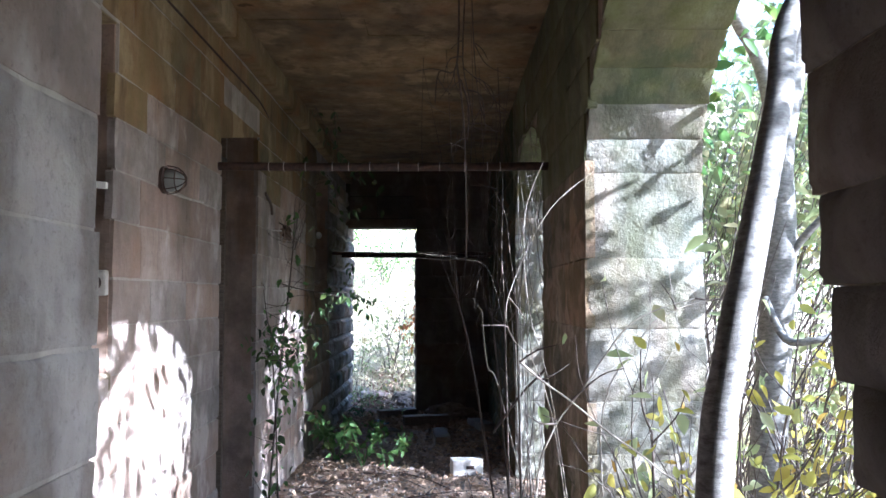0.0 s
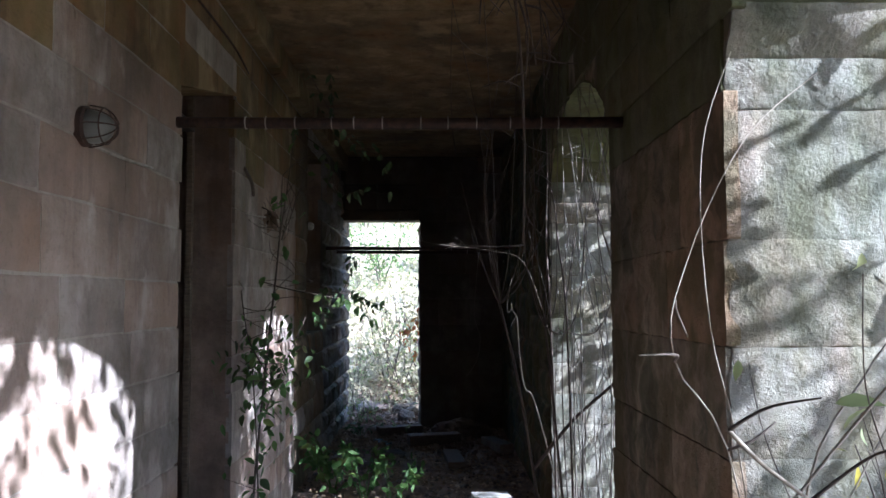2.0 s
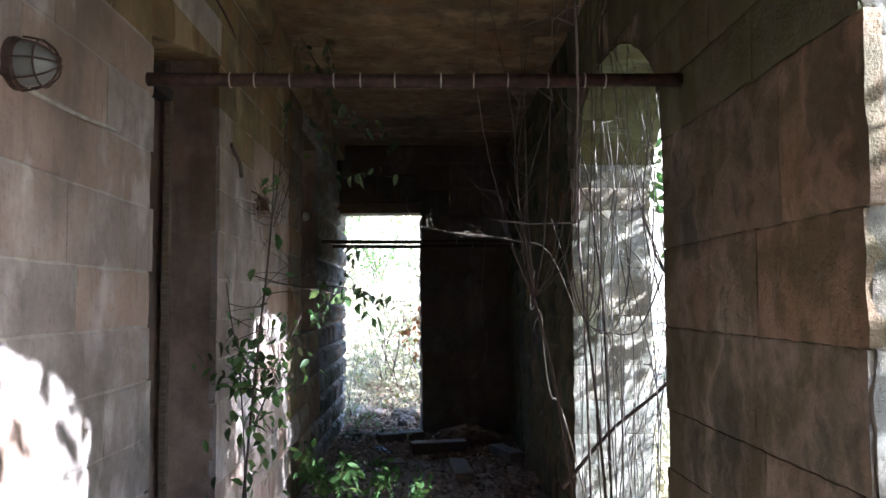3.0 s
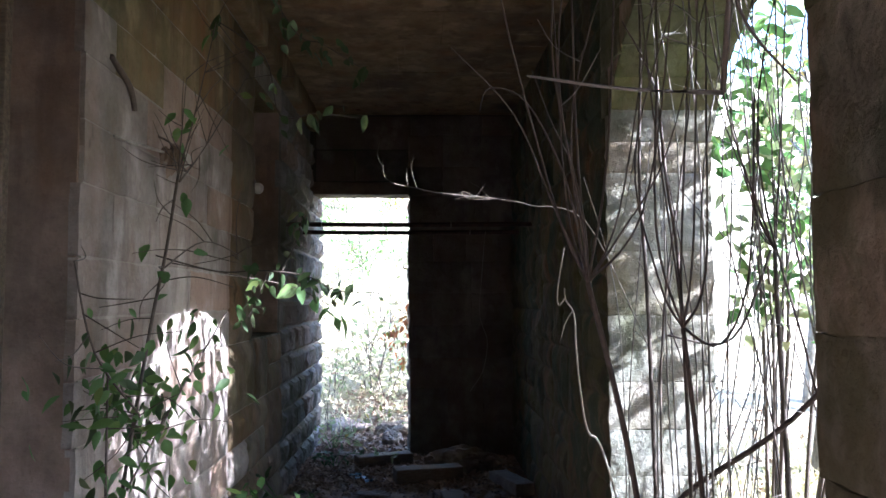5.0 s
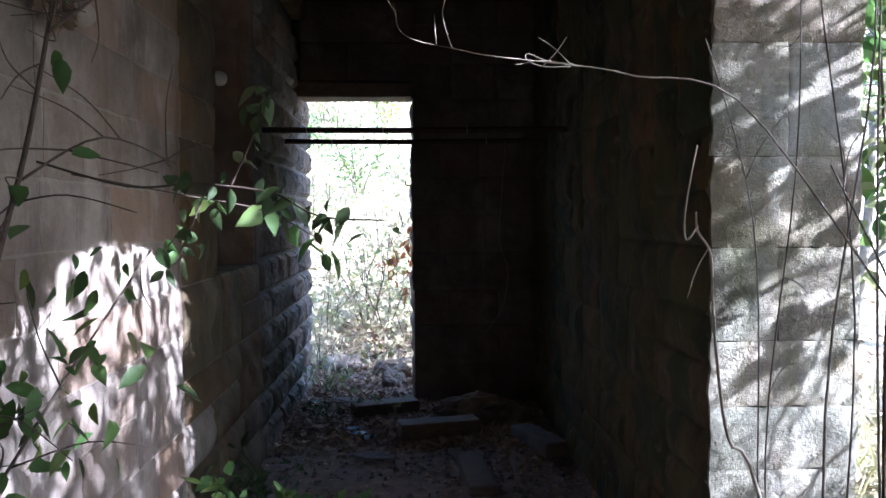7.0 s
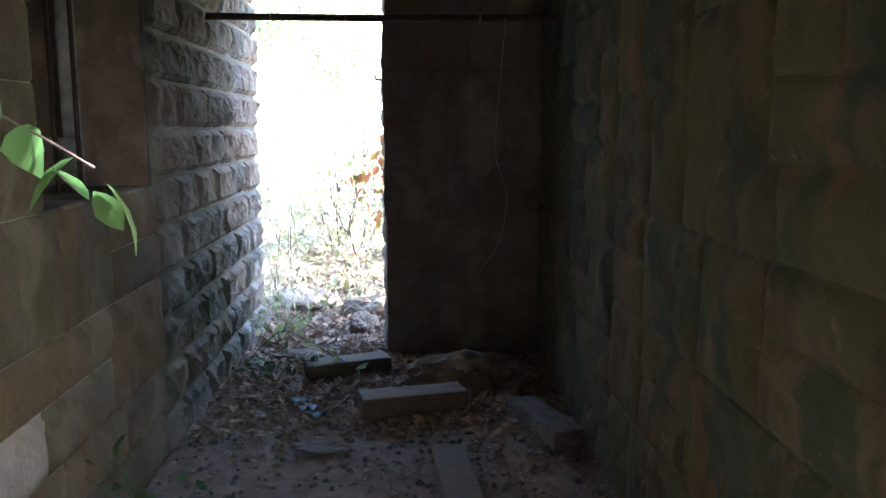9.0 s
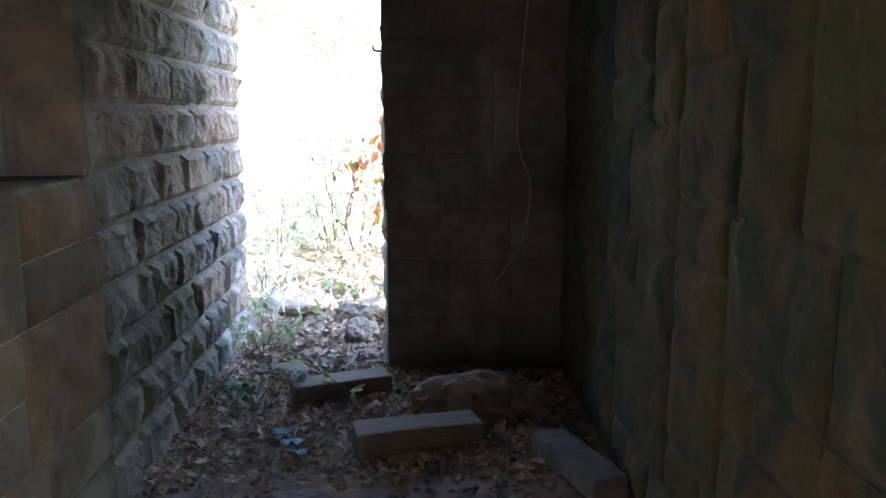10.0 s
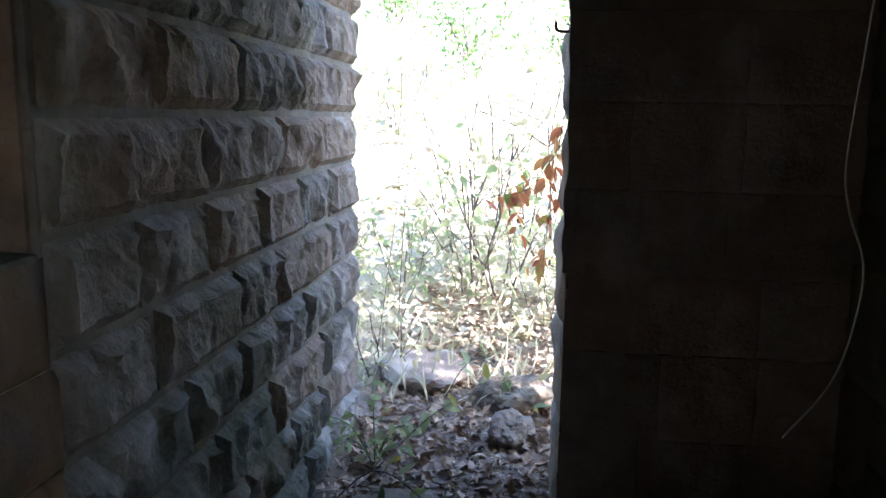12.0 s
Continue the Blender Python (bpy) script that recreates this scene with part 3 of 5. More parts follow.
# ---- plants ----
def grow(bm, spots, p, d, length, r, depth, spread=0.6, up=0.25, sides=5, kids=3, rest=None, away=False):
    """A limb that bends, tapers and forks; spots gathers places for leaves."""
    p, d = Vector(p), Vector(d).normalized()
    if away:
        d.x = abs(d.x)
    mid = p + d * length * 0.5 + any_way() * length * 0.07
    end = p + d * length + any_way() * length * 0.1 + Vector((0, 0, up * length * 0.2))
    line = tube(bm, (p, mid, end), r, r * 0.6, sides)
    if depth <= 1:
        spots += line[2:]
    if depth == 0:
        return
    for k in range(kids):
        q = line[rng.randrange(len(line) // 3, len(line))]
        grow(rest or bm, spots, q, (d + any_way(up) * spread * 1.4), length * rng.uniform(0.5, 0.75), r * 0.55, depth - 1, spread, up, max(sides - 1, 4), kids, None, away)
    grow(rest or bm, spots, end, d + any_way(up) * spread * 0.5, length * 0.7, r * 0.6, depth - 1, spread, up, max(sides - 1, 4), kids, None, away)


def shades_clearing(p):
    """True for a place whose shadow falls on the bare sunny ground and low jamb beside the second arch."""
    slope = -sun_dir.z
    x, y = p.x - p.z / slope, p.y + 0.39 * p.z / slope
    if 0.7 < x < 3.4 and 6.0 < y < 9.4:
        return True
    s = (ARCHES[1][1] - p.y) / 0.39
    return 0.5 < p.x - s < 1.2 and -0.1 < p.z - slope * s < 1.0


def dress(spots, count, length, jitter, hang=0.3, at=None):
    out = []
    if at:
        spots = [p for p in spots if p.x + at[0] > 1.45 or p.y + at[1] > 11.8 or p.z + at[2] > 4.1]
    for _ in range(count):
        p = Vector(rng.choice(spots)) + any_way() * rng.uniform(0, jitter)
        if at and shades_clearing(p + Vector(at)) and rng.random() < 0.93:
            continue
        ln = length * rng.uniform(0.6, 1.25)
        out.append((p, any_way(-hang), ln, ln * rng.uniform(0.4, 0.6)))
    return out


def shrub(name, label, at, height, stems, leaf, count, size, jitter=0.2, r=0.012, lean=(0, 0, 0), depth=2, spread=0.6, wood=STEM, category="shrub", low=0.0):
    ob = thing(name, label, category, at=at)
    spots, twiggy = [], bmesh.new()
    for k in range(stems):
        bm = bmesh.new()
        a = 2 * math.pi * k / stems + rng.uniform(-0.5, 0.5)
        d = Vector((math.cos(a) * 0.35, math.sin(a) * 0.35, 1)) + Vector(lean)
        grow(bm, spots, (0.04 * math.cos(a), 0.04 * math.sin(a), -0.05), d, height * rng.uniform(0.4, 0.6), r, depth, spread, rest=twiggy, away=1.2 < at[0] < 5 and at[1] < 11)
        part("stem", bm, wood, ob, "", True)
    tagged(part("twig_growth", twiggy, wood, ob, "", True), kind="stuff")
    spots = [p for p in spots if p.z > low]
    if count and spots:
        leaf_mesh("leaves", dress(spots, count, size, jitter, 0.3, at if at[0] > 1.5 or at[1] > 12 else None), leaf, ob)
    return ob


def lines(name, label, category, stems, material, slim=0.62):
    """A plant or twig of a few stems, each drawn through a handful of bends."""
    ob = thing(name, label, category)
    made = []
    for r0, r1, pts in stems:
        r0, r1 = r0 * slim, r1 * slim
        bm = bmesh.new()
        made += tube(bm, pts, r0, r1, 7)
        part("stem", bm, material, ob, "", True)
    return ob, made


def twigs(ob, along, count, length, material, r=0.0035, up=0.4, way=None):
    for _ in range(count):
        p = rng.choice(along)
        bm = bmesh.new()
        d = any_way(up) + (Vector(way) if way else Vector())
        ln = length * rng.uniform(0.5, 1.2)
        a = p + d.normalized() * ln * 0.5 + any_way() * ln * 0.12
        tube(bm, (p, a, a + (d + any_way() * 0.5).normalized() * ln * 0.5), r, r * 0.4, 5)
        part("twig", bm, material, ob, "", True)


# saplings in the first arch
def sapling(pts, r0, r1, label, limbs):
    ob = thing("sapling", label, "tree", "saplings in the arch")
    bm = bmesh.new()
    line = tube(bm, pts, r0, r1, 14)
    part("trunk", bm, BIRCH, ob, "", True)
    spots, twiggy = [], bmesh.new()
    for k in range(limbs):
        bm = bmesh.new()
        p = line[int(len(line) * (0.76 + 0.22 * k / limbs))]
        grow(bm, spots, p, Vector((0.9, rng.uniform(-0.6, 0.9), 0.5)), 0.55, 0.012, 2, 0.7, rest=twiggy, away=True)
        part("limb", bm, BARK, ob, "", True)
    tagged(part("twig_growth", twiggy, BARK, ob, "", True), kind="stuff")
    leaf_mesh("crown", dress(spots, 260, 0.075, 0.25), LIME, ob, "yellow-green leaves")
    return ob


sapling(((0.52, 1.74, -0.05), (0.576, 1.74, 1.075), (0.614, 1.74, 1.352), (0.68, 1.79, 1.573), (0.825, 1.95, 1.982), (0.946, 2.1, 2.294), (1.4, 2.35, 2.9), (1.8, 2.7, 4.3)), 0.041, 0.028, "slender pale-barked sapling leaning out of the arch", 6)
forked = sapling(((1.41, 3.6, -0.1), (1.44, 3.6, 0.82), (1.52, 3.62, 1.72), (1.53, 3.62, 2.2), (1.68, 3.65, 2.9), (1.8, 3.8, 4.0), (1.9, 3.9, 5.2)), 0.084, 0.045, "forked grey-barked sapling under the arch", 5)
for r0, r1, pts in ((0.042, 0.026, ((1.52, 3.6, 2.0), (1.46, 3.54, 2.38), (1.385, 3.5, 2.587), (1.29, 3.52, 2.82), (1.25, 3.55, 3.4))),
                    (0.018, 0.012, ((1.423, 3.565, 1.500), (1.458, 3.442, 1.327), (1.544, 3.366, 1.324), (1.639, 3.366, 1.355), (1.989, 3.442, 1.500))),
                    (0.03, 0.018, ((1.408, 3.565, 0.658), (1.507, 3.488, 0.704), (1.717, 3.366, 0.831), (2.142, 3.289, 1.117))),
                    (0.019, 0.012, ((1.530, 3.611, 1.653), (1.652, 3.519, 1.837), (1.913, 3.442, 2.051), (2.295, 3.519, 2.418)))):
    bm = bmesh.new()
    tube(bm, pts, r0, r1, 10)
    part("limb", bm, BIRCH, forked, "", True)

# bramble-like yellowing growth in and beyond the first arch
shrub("yellowing_shrub", "straggling shrub with yellow autumn leaves", (1.35, 2.95, 0), 1.25, 5, YELLOW, 260, 0.075, 0.16)
shrub("yellowing_shrub", "straggling shrub with yellow and green leaves", (1.55, 3.9, 0), 1.5, 6, LIME, 320, 0.075, 0.2)
shrub("yellowing_shrub", "low arching stems with sparse yellow leaves", (0.98, 2.95, 0), 1.15, 4, YELLOW, 170, 0.065, 0.12)
shrub("yellowing_shrub", "thin shrub with yellow and green leaves inside the arch", (0.95, 2.6, 0), 1.3, 4, YELLOW, 110, 0.07, 0.14, 0.006)
shrub("yellowing_shrub", "thin shrub with pale green leaves inside the arch", (1.08, 2.85, 0), 1.4, 4, LIME, 120, 0.07, 0.14, 0.006)
ob, along = lines("arching_stems", "bare pale arching stems against the pier", "stems", (
    (0.003, 0.0016, ((0.52, 2.85, 0.0), (0.36, 2.7, 1.12), (0.21, 2.6, 1.4), (0.235, 2.6, 1.57), (0.35, 2.62, 1.79), (0.5, 2.65, 1.92))),
    (0.0027, 0.0015, ((0.54, 2.86, 0.0), (0.37, 2.7, 1.12), (0.28, 2.62, 1.46), (0.265, 2.6, 1.76), (0.33, 2.62, 1.95))),
    (0.0055, 0.003, ((0.66, 2.95, 0.0), (0.56, 2.9, 1.0), (0.7, 2.9, 1.34), (0.84, 2.9, 1.46), (1.1, 2.85, 1.52))),
    (0.0045, 0.002, ((0.95, 3.0, 0.0), (1.0, 2.95, 1.1), (0.9, 3.05, 1.35), (0.86, 3.1, 1.7))),
    (0.006, 0.003, ((0.259, 2.589, 0.000), (0.293, 2.589, 0.853), (0.345, 2.589, 1.069), (0.444, 2.589, 1.208), (0.553, 2.503, 1.391), (0.647, 2.503, 1.457), (0.783, 2.503, 1.500))),
    (0.006, 0.003, ((0.228, 2.4, 1.312), (0.3, 2.45, 1.25), (0.393, 2.5, 1.184), (0.52, 2.52, 1.08), (0.656, 2.52, 0.98), (0.8, 2.45, 0.8), (0.95, 2.4, 0.0))),
    (0.0045, 0.0025, ((0.45, 2.95, 0.0), (0.52, 3.0, 0.6), (0.68, 3.0, 1.0), (0.85, 3.0, 1.3)))), PALE_STEM)
twigs(ob, along, 10, 0.2, STEM)

# elder thicket in the second arch
ob, along = lines("elder_thicket", "tall tangle of bare upright elder stems", "shrub", (
    (0.019, 0.014, ((0.36, 4.8, -0.05), (0.27, 4.79, 0.5), (0.17, 4.78, 1.13), (0.09, 4.78, 1.48))),
    (0.0065, 0.003, ((0.09, 4.78, 1.48), (0.02, 4.78, 1.64), (-0.06, 4.78, 1.83), (-0.19, 4.78, 1.97))),
    (0.0065, 0.003, ((0.09, 4.78, 1.48), (0.05, 4.79, 1.69), (-0.03, 4.8, 1.86), (-0.11, 4.8, 1.89), (-0.13, 4.8, 1.84))),
    (0.0075, 0.004, ((0.09, 4.78, 1.48), (0.13, 4.78, 1.7), (0.15, 4.78, 2.0), (0.18, 4.8, 2.7), (0.17, 4.8, 3.15))),
    (0.0075, 0.004, ((0.09, 4.78, 1.48), (0.07, 4.78, 1.8), (0.06, 4.78, 2.2), (0.02, 4.78, 3.0))),
    (0.007, 0.003, ((0.09, 4.78, 1.48), (0.16, 4.78, 1.58), (0.26, 4.78, 1.75), (0.36, 4.8, 2.1))),
    (0.007, 0.003, ((0.09, 4.78, 1.48), (0.2, 4.76, 1.62), (0.26, 4.75, 2.0), (0.3, 4.75, 2.6))),
    (0.016, 0.012, ((0.42, 4.82, -0.05), (0.33, 4.8, 1.0), (0.29, 4.79, 1.385))),
    (0.008, 0.004, ((0.29, 4.79, 1.385), (0.34, 4.79, 1.5), (0.35, 4.79, 1.9), (0.37, 4.8, 2.7))),
    (0.008, 0.004, ((0.29, 4.79, 1.385), (0.24, 4.8, 1.6), (0.25, 4.8, 2.1), (0.22, 4.82, 2.9))),
    (0.008, 0.005, ((0.29, 4.79, 1.385), (0.38, 4.82, 1.35), (0.46, 4.86, 1.5), (0.5, 4.9, 1.9))),
    (0.017, 0.008, ((0.45, 5.5, -0.05), (0.42, 5.5, 1.37), (0.4, 5.5, 1.81), (0.41, 5.5, 2.3), (0.38, 5.5, 3.1))),
    (0.017, 0.006, ((0.52, 5.4, -0.05), (0.49, 5.4, 1.37), (0.45, 5.4, 1.79), (0.42, 5.4, 2.06), (0.33, 5.4, 2.25))),
    (0.024, 0.015, ((0.86, 5.49, -0.05), (0.81, 5.49, 1.2), (0.8, 5.49, 1.59))),
    (0.011, 0.005, ((0.8, 5.49, 1.59), (0.83, 5.49, 1.96), (0.87, 5.49, 2.6))),
    (0.011, 0.005, ((0.8, 5.49, 1.59), (0.68, 5.49, 1.95), (0.6, 5.49, 2.4))),
    (0.012, 0.007, ((0.78, 5.47, 1.59), (0.65, 5.45, 1.33), (0.46, 5.45, 1.34))),
    (0.027, 0.016, ((0.36, 5.8, 0.55), (0.55, 5.6, 0.85), (0.75, 5.3, 1.12), (1.0, 5.1, 1.5)))), STEM, 0.4)
thin = []
for hub, count, fan in (((0.09, 4.78, 1.48), 6, 0.22), ((0.29, 4.79, 1.385), 4, 0.16), ((0.8, 5.49, 1.59), 5, 0.3)):
    for k in range(count):
        a = fan * rng.uniform(-1.0, 0.9)
        h = rng.uniform(0.7, 1.5)
        bm = bmesh.new()
        p = Vector(hub)
        line = tube(bm, (p, p + Vector((a * 0.35, rng.uniform(-0.04, 0.04), 0.13 * h)), p + Vector((a * 0.75 + rng.uniform(-0.05, 0.05), rng.uniform(-0.1, 0.1), 0.52 * h)), p + Vector((a * 0.9 + rng.uniform(-0.12, 0.12), rng.uniform(-0.15, 0.15), h))), rng.uniform(0.0022, 0.0032), 0.0014, 6)
        thin += line[6:]
        part("stem", bm, STEM, ob, "", True)
for k in range(46):
    x, y = rng.uniform(0.5, 1.35), rng.uniform(5.05, 6.6)
    bm = bmesh.new()
    h = rng.uniform(1.5, 3.0)
    line = tube(bm, ((x, y, -0.05), (x + rng.uniform(-0.12, 0.12), y, h * 0.4), (x + rng.uniform(-0.12, 0.12), y + rng.uniform(-0.1, 0.1), h * 0.75), (x + rng.uniform(-0.2, 0.2), y + rng.uniform(-0.2, 0.2), h)), rng.uniform(0.0022, 0.0048), 0.0017, 6)
    thin += line[3:]
    part("stem", bm, rng.choice((STEM, BARK, BARK)), ob, "", True)
twigs(ob, thin, 120, 0.22, BARK, 0.0017)
ob2, along2 = lines("bleached_twigs", "curling bleached dead twigs reaching across the passage", "twigs", (
    (0.0034, 0.0018, ((0.42, 5.5, 1.3), (0.33, 5.95, 1.72), (0.151, 6.09, 1.794), (0.073, 6.09, 1.811), (-0.088, 6.09, 1.829), (-0.191, 6.09, 1.841), (-0.268, 6.09, 1.857), (-0.35, 6.09, 1.874), (-0.388, 6.09, 1.901), (-0.394, 6.09, 1.942))),
    (0.003, 0.0016, ((-0.268, 6.09, 1.857), (-0.283, 6.09, 1.902), (-0.289, 6.09, 1.939), (-0.28, 6.09, 1.971))),
    (0.003, 0.0016, ((0.002, 6.09, 1.816), (-0.063, 6.09, 1.816), (-0.099, 6.09, 1.832), (-0.095, 6.09, 1.845), (-0.056, 6.09, 1.83), (0.008, 6.09, 1.822))),
    (0.0075, 0.004, ((0.62, 5.95, -0.03), (0.408, 6.0, 0.849), (0.337, 6.0, 0.978), (0.31, 6.0, 1.142), (0.299, 6.0, 1.279), (0.293, 6.0, 1.391), (0.264, 6.0, 1.441), (0.26, 6.0, 1.484))),
    (0.0045, 0.003, ((0.264, 6.0, 1.453), (0.239, 6.0, 1.423), (0.235, 6.0, 1.478), (0.251, 6.0, 1.577), (0.262, 6.0, 1.629)))), PALE_STEM)
twigs(ob2, along2, 6, 0.14, PALE_STEM, 0.0018)

# ivy added along the outer arch edges to give the sun patches ragged outlines
for a, b in ARCHES:
    ob = thing("ivy", "ivy added on the outer arch edge to fray the sun patch", "ivy", "ivy on the arches")
    c, r = (a + b) / 2, (b - a) / 2
    items, pts = [], []
    for k in range(11):
        t = math.pi * (0.02 + 0.96 * k / 10)
        pts.append((XO + 0.02, c - (r + 0.1) * math.cos(t), SPRING + (RISE + 0.1) * math.sin(t)))
    bm = bmesh.new()
    line = tube(bm, pts, 0.008, 0.005, 6)
    part("stem", bm, STEM, ob, "", True)
    for _ in range(170):
        p = rng.choice(line)
        d = Vector((0.5, (c - p.y), -0.4)) + any_way() * 0.8
        items.append((p + Vector((rng.uniform(0, 0.14), 0, 0)) + any_way() * 0.1, d, rng.uniform(0.06, 0.12), rng.uniform(0.04, 0.06)))
    leaf_mesh("leaves", items, GREEN, ob)

# climber on the house wall
ob, along = lines("wall_climber", "leggy climber with sparse green leaves on the wall", "climber", (
    (0.011, 0.008, ((-1.12, 5.2, -0.05), (-1.12, 5.4, 0.6), (-1.12, 5.71, 1.3), (-1.12, 5.88, 1.61), (-1.12, 6.0, 1.89))),
    (0.006, 0.003, ((-1.12, 6.0, 1.89), (-1.12, 6.2, 2.16), (-1.12, 6.5, 2.63))),
    (0.005, 0.002, ((-1.12, 6.0, 1.89), (-1.12, 6.08, 2.26))),
    (0.006, 0.003, ((-1.1, 5.95, 1.86), (-1.1, 6.3, 2.06), (-1.08, 7.0, 2.56))),
    (0.008, 0.005, ((-1.05, 5.25, -0.05), (-1.1, 5.35, 0.7), (-1.18, 5.55, 1.25))),
    (0.006, 0.004, ((-1.1, 5.5, 0.9), (-1.05, 5.85, 1.15), (-1.0, 6.25, 1.4))),
    (0.006, 0.004, ((-1.1, 5.6, 1.1), (-1.16, 5.4, 1.3), (-1.18, 5.3, 1.55))),
    (0.005, 0.003, ((-1.12, 5.85, 1.55), (-1.05, 6.1, 1.66), (-0.98, 6.4, 1.62)))), STEM)
twigs(ob, along, 70, 0.24, STEM, 0.0024)
spots = [p for p in along if p.z < 1.35 and p.z > 0.25]
leaf_mesh("leaves", dress(spots, 190, 0.06, 0.22, 0.9), GREEN, ob)
leaf_mesh("dull_leaves", dress(spots, 60, 0.07, 0.24, 1.2), DULL, ob)
leaf_mesh("upper_leaves", dress([p for p in along if p.z > 1.5], 16, 0.075, 0.12, 0.8), GREEN, ob)

ob, along = lines("leafy_sprig", "trailing sprig of green leaves off the wall", "climber", (
    (0.005, 0.003, ((XL + 0.01, 6.3, 1.62), (-1.0, 6.1, 1.55), (-0.82, 6.0, 1.55), (-0.66, 6.0, 1.53), (-0.56, 6.0, 1.48), (-0.42, 6.0, 1.47))),
    (0.004, 0.002, ((-0.75, 6.0, 1.54), (-0.7, 6.02, 1.66), (-0.68, 6.03, 1.75))),
    (0.004, 0.002, ((-0.8, 6.0, 1.54), (-0.83, 5.98, 1.45), (-0.86, 5.97, 1.38))),
    (0.004, 0.003, ((XL + 0.01, 6.5, 1.6), (-1.05, 6.65, 1.55), (-0.82, 6.78, 1.5), (-0.64, 6.8, 1.4)))), STEM)
leaf_mesh("leaves", dress(along[8:-16], 60, 0.055, 0.05, 1.0), DULL, ob)
leaf_mesh("broad_leaves", dress(along[-9:], 11, 0.1, 0.04, 1.0), GREEN, ob)
ob, along = lines("hanging_creeper", "leafy creeper hanging from the ceiling edge", "creeper", (
    (0.005, 0.003, ((-1.12, 6.5, 2.63), (-0.9, 6.42, 2.45), (-0.83, 6.4, 2.2), (-0.68, 6.4, 2.21), (-0.51, 6.4, 2.19))),
    (0.004, 0.002, ((-1.1, 6.8, 3.15), (-0.8, 6.5, 2.6), (-0.66, 6.4, 2.5), (-0.5, 6.4, 2.4))),
    (0.004, 0.002, ((-0.95, 6.9, 3.15), (-0.9, 6.8, 2.8), (-0.85, 6.75, 2.55)))), STEM)
leaf_mesh("leaves", dress(along, 60, 0.075, 0.07, 1.2), DULL, ob)
ob, along = lines("hanging_roots", "dry brown roots hanging through the ceiling", "roots", (
    (0.006, 0.003, ((0.12, 4.05, TOP), (0.1, 4.0, 2.72), (0.13, 4.0, 2.52), (0.16, 4.0, 2.33))),
    (0.005, 0.002, ((0.14, 4.0, TOP), (0.16, 4.0, 2.7), (0.19, 4.0, 2.45))),
    (0.005, 0.002, ((0.1, 4.0, 2.72), (0.03, 4.0, 2.7), (0.0, 4.0, 2.58))),
    (0.008, 0.004, ((0.08, 4.0, TOP), (0.07, 4.0, 2.68), (-0.02, 4.0, 2.64), (-0.04, 4.0, 2.48))),
    (0.008, 0.005, ((0.07, 4.0, 2.68), (0.1, 4.0, 2.44), (0.115, 4.0, 2.1), (0.12, 4.1, 1.7))),
    (0.007, 0.004, ((0.09, 4.0, 2.6), (0.13, 4.0, 2.45), (0.12, 4.0, 2.28))),
    (0.007, 0.003, ((0.12, 4.0, 2.55), (0.19, 4.0, 2.52), (0.21, 4.0, 2.4))),
    (0.004, 0.002, ((0.15, 4.0, 2.62), (0.24, 4.0, 2.56), (0.28, 4.0, 2.42)))), STEM, 0.75)
twigs(ob, along, 22, 0.2, STEM, 0.0035, -0.8)


def herb(at, count, size, height, label, material=GREEN):
    ob = thing("nettle_clump", label, "herb", "green herbs on the floor", at=at)
    spots = []
    for k in range(7):
        bm = bmesh.new()
        a = rng.uniform(0, 6.28)
        end = Vector((math.cos(a) * 0.22, math.sin(a) * 0.22, height * rng.uniform(0.6, 1.1)))
        spots += tube(bm, ((0, 0, -0.02), end * 0.5 + Vector((0, 0, 0.05)), end), 0.004, 0.002, 5)[3:]
        part("stem", bm, GREEN, ob, "", True)
    leaf_mesh("leaves", dress(spots, count, size, 0.07, 0.3), material, ob)


herb((-0.98, 7.55, 0), 120, 0.08, 0.45, "bright green nettle clump by the wall foot")
herb((-0.72, 7.3, 0), 90, 0.075, 0.34, "bright green herb clump on the litter")
herb((-0.5, 7.15, 0), 50, 0.07, 0.3, "low green herb clump on the litter")
herb((-1.08, 8.3, 0), 50, 0.06, 0.3, "dull green herbs at the wall foot", DULL)
herb((-1.0, 10.2, 0), 40, 0.06, 0.16, "low green weeds at the wall foot", DULL)
herb((-1.1, 11.0, 0), 60, 0.06, 0.25, "low weeds in the open doorway", LIME)
ob, along = lines("bramble_runner", "bramble runner with green and yellow leaves", "bramble", (
    (0.005, 0.003, ((-1.22, 10.3, 0.02), (-1.0, 10.45, 0.22), (-0.75, 10.3, 0.16), (-0.5, 10.0, 0.12))),
    (0.004, 0.002, ((-1.0, 10.5, 0.2), (-0.8, 10.9, 0.3), (-0.45, 11.3, 0.35))),
    (0.004, 0.002, ((-0.9, 11.8, 0.0), (-0.7, 11.4, 0.35), (-0.4, 11.1, 0.2)))), STEM)
leaf_mesh("leaves", dress(along[4:], 26, 0.085, 0.06, 0.2), LIME, ob)
leaf_mesh("yellow_leaves", dress(along[4:], 7, 0.085, 0.06, 0.2), YELLOW, ob)
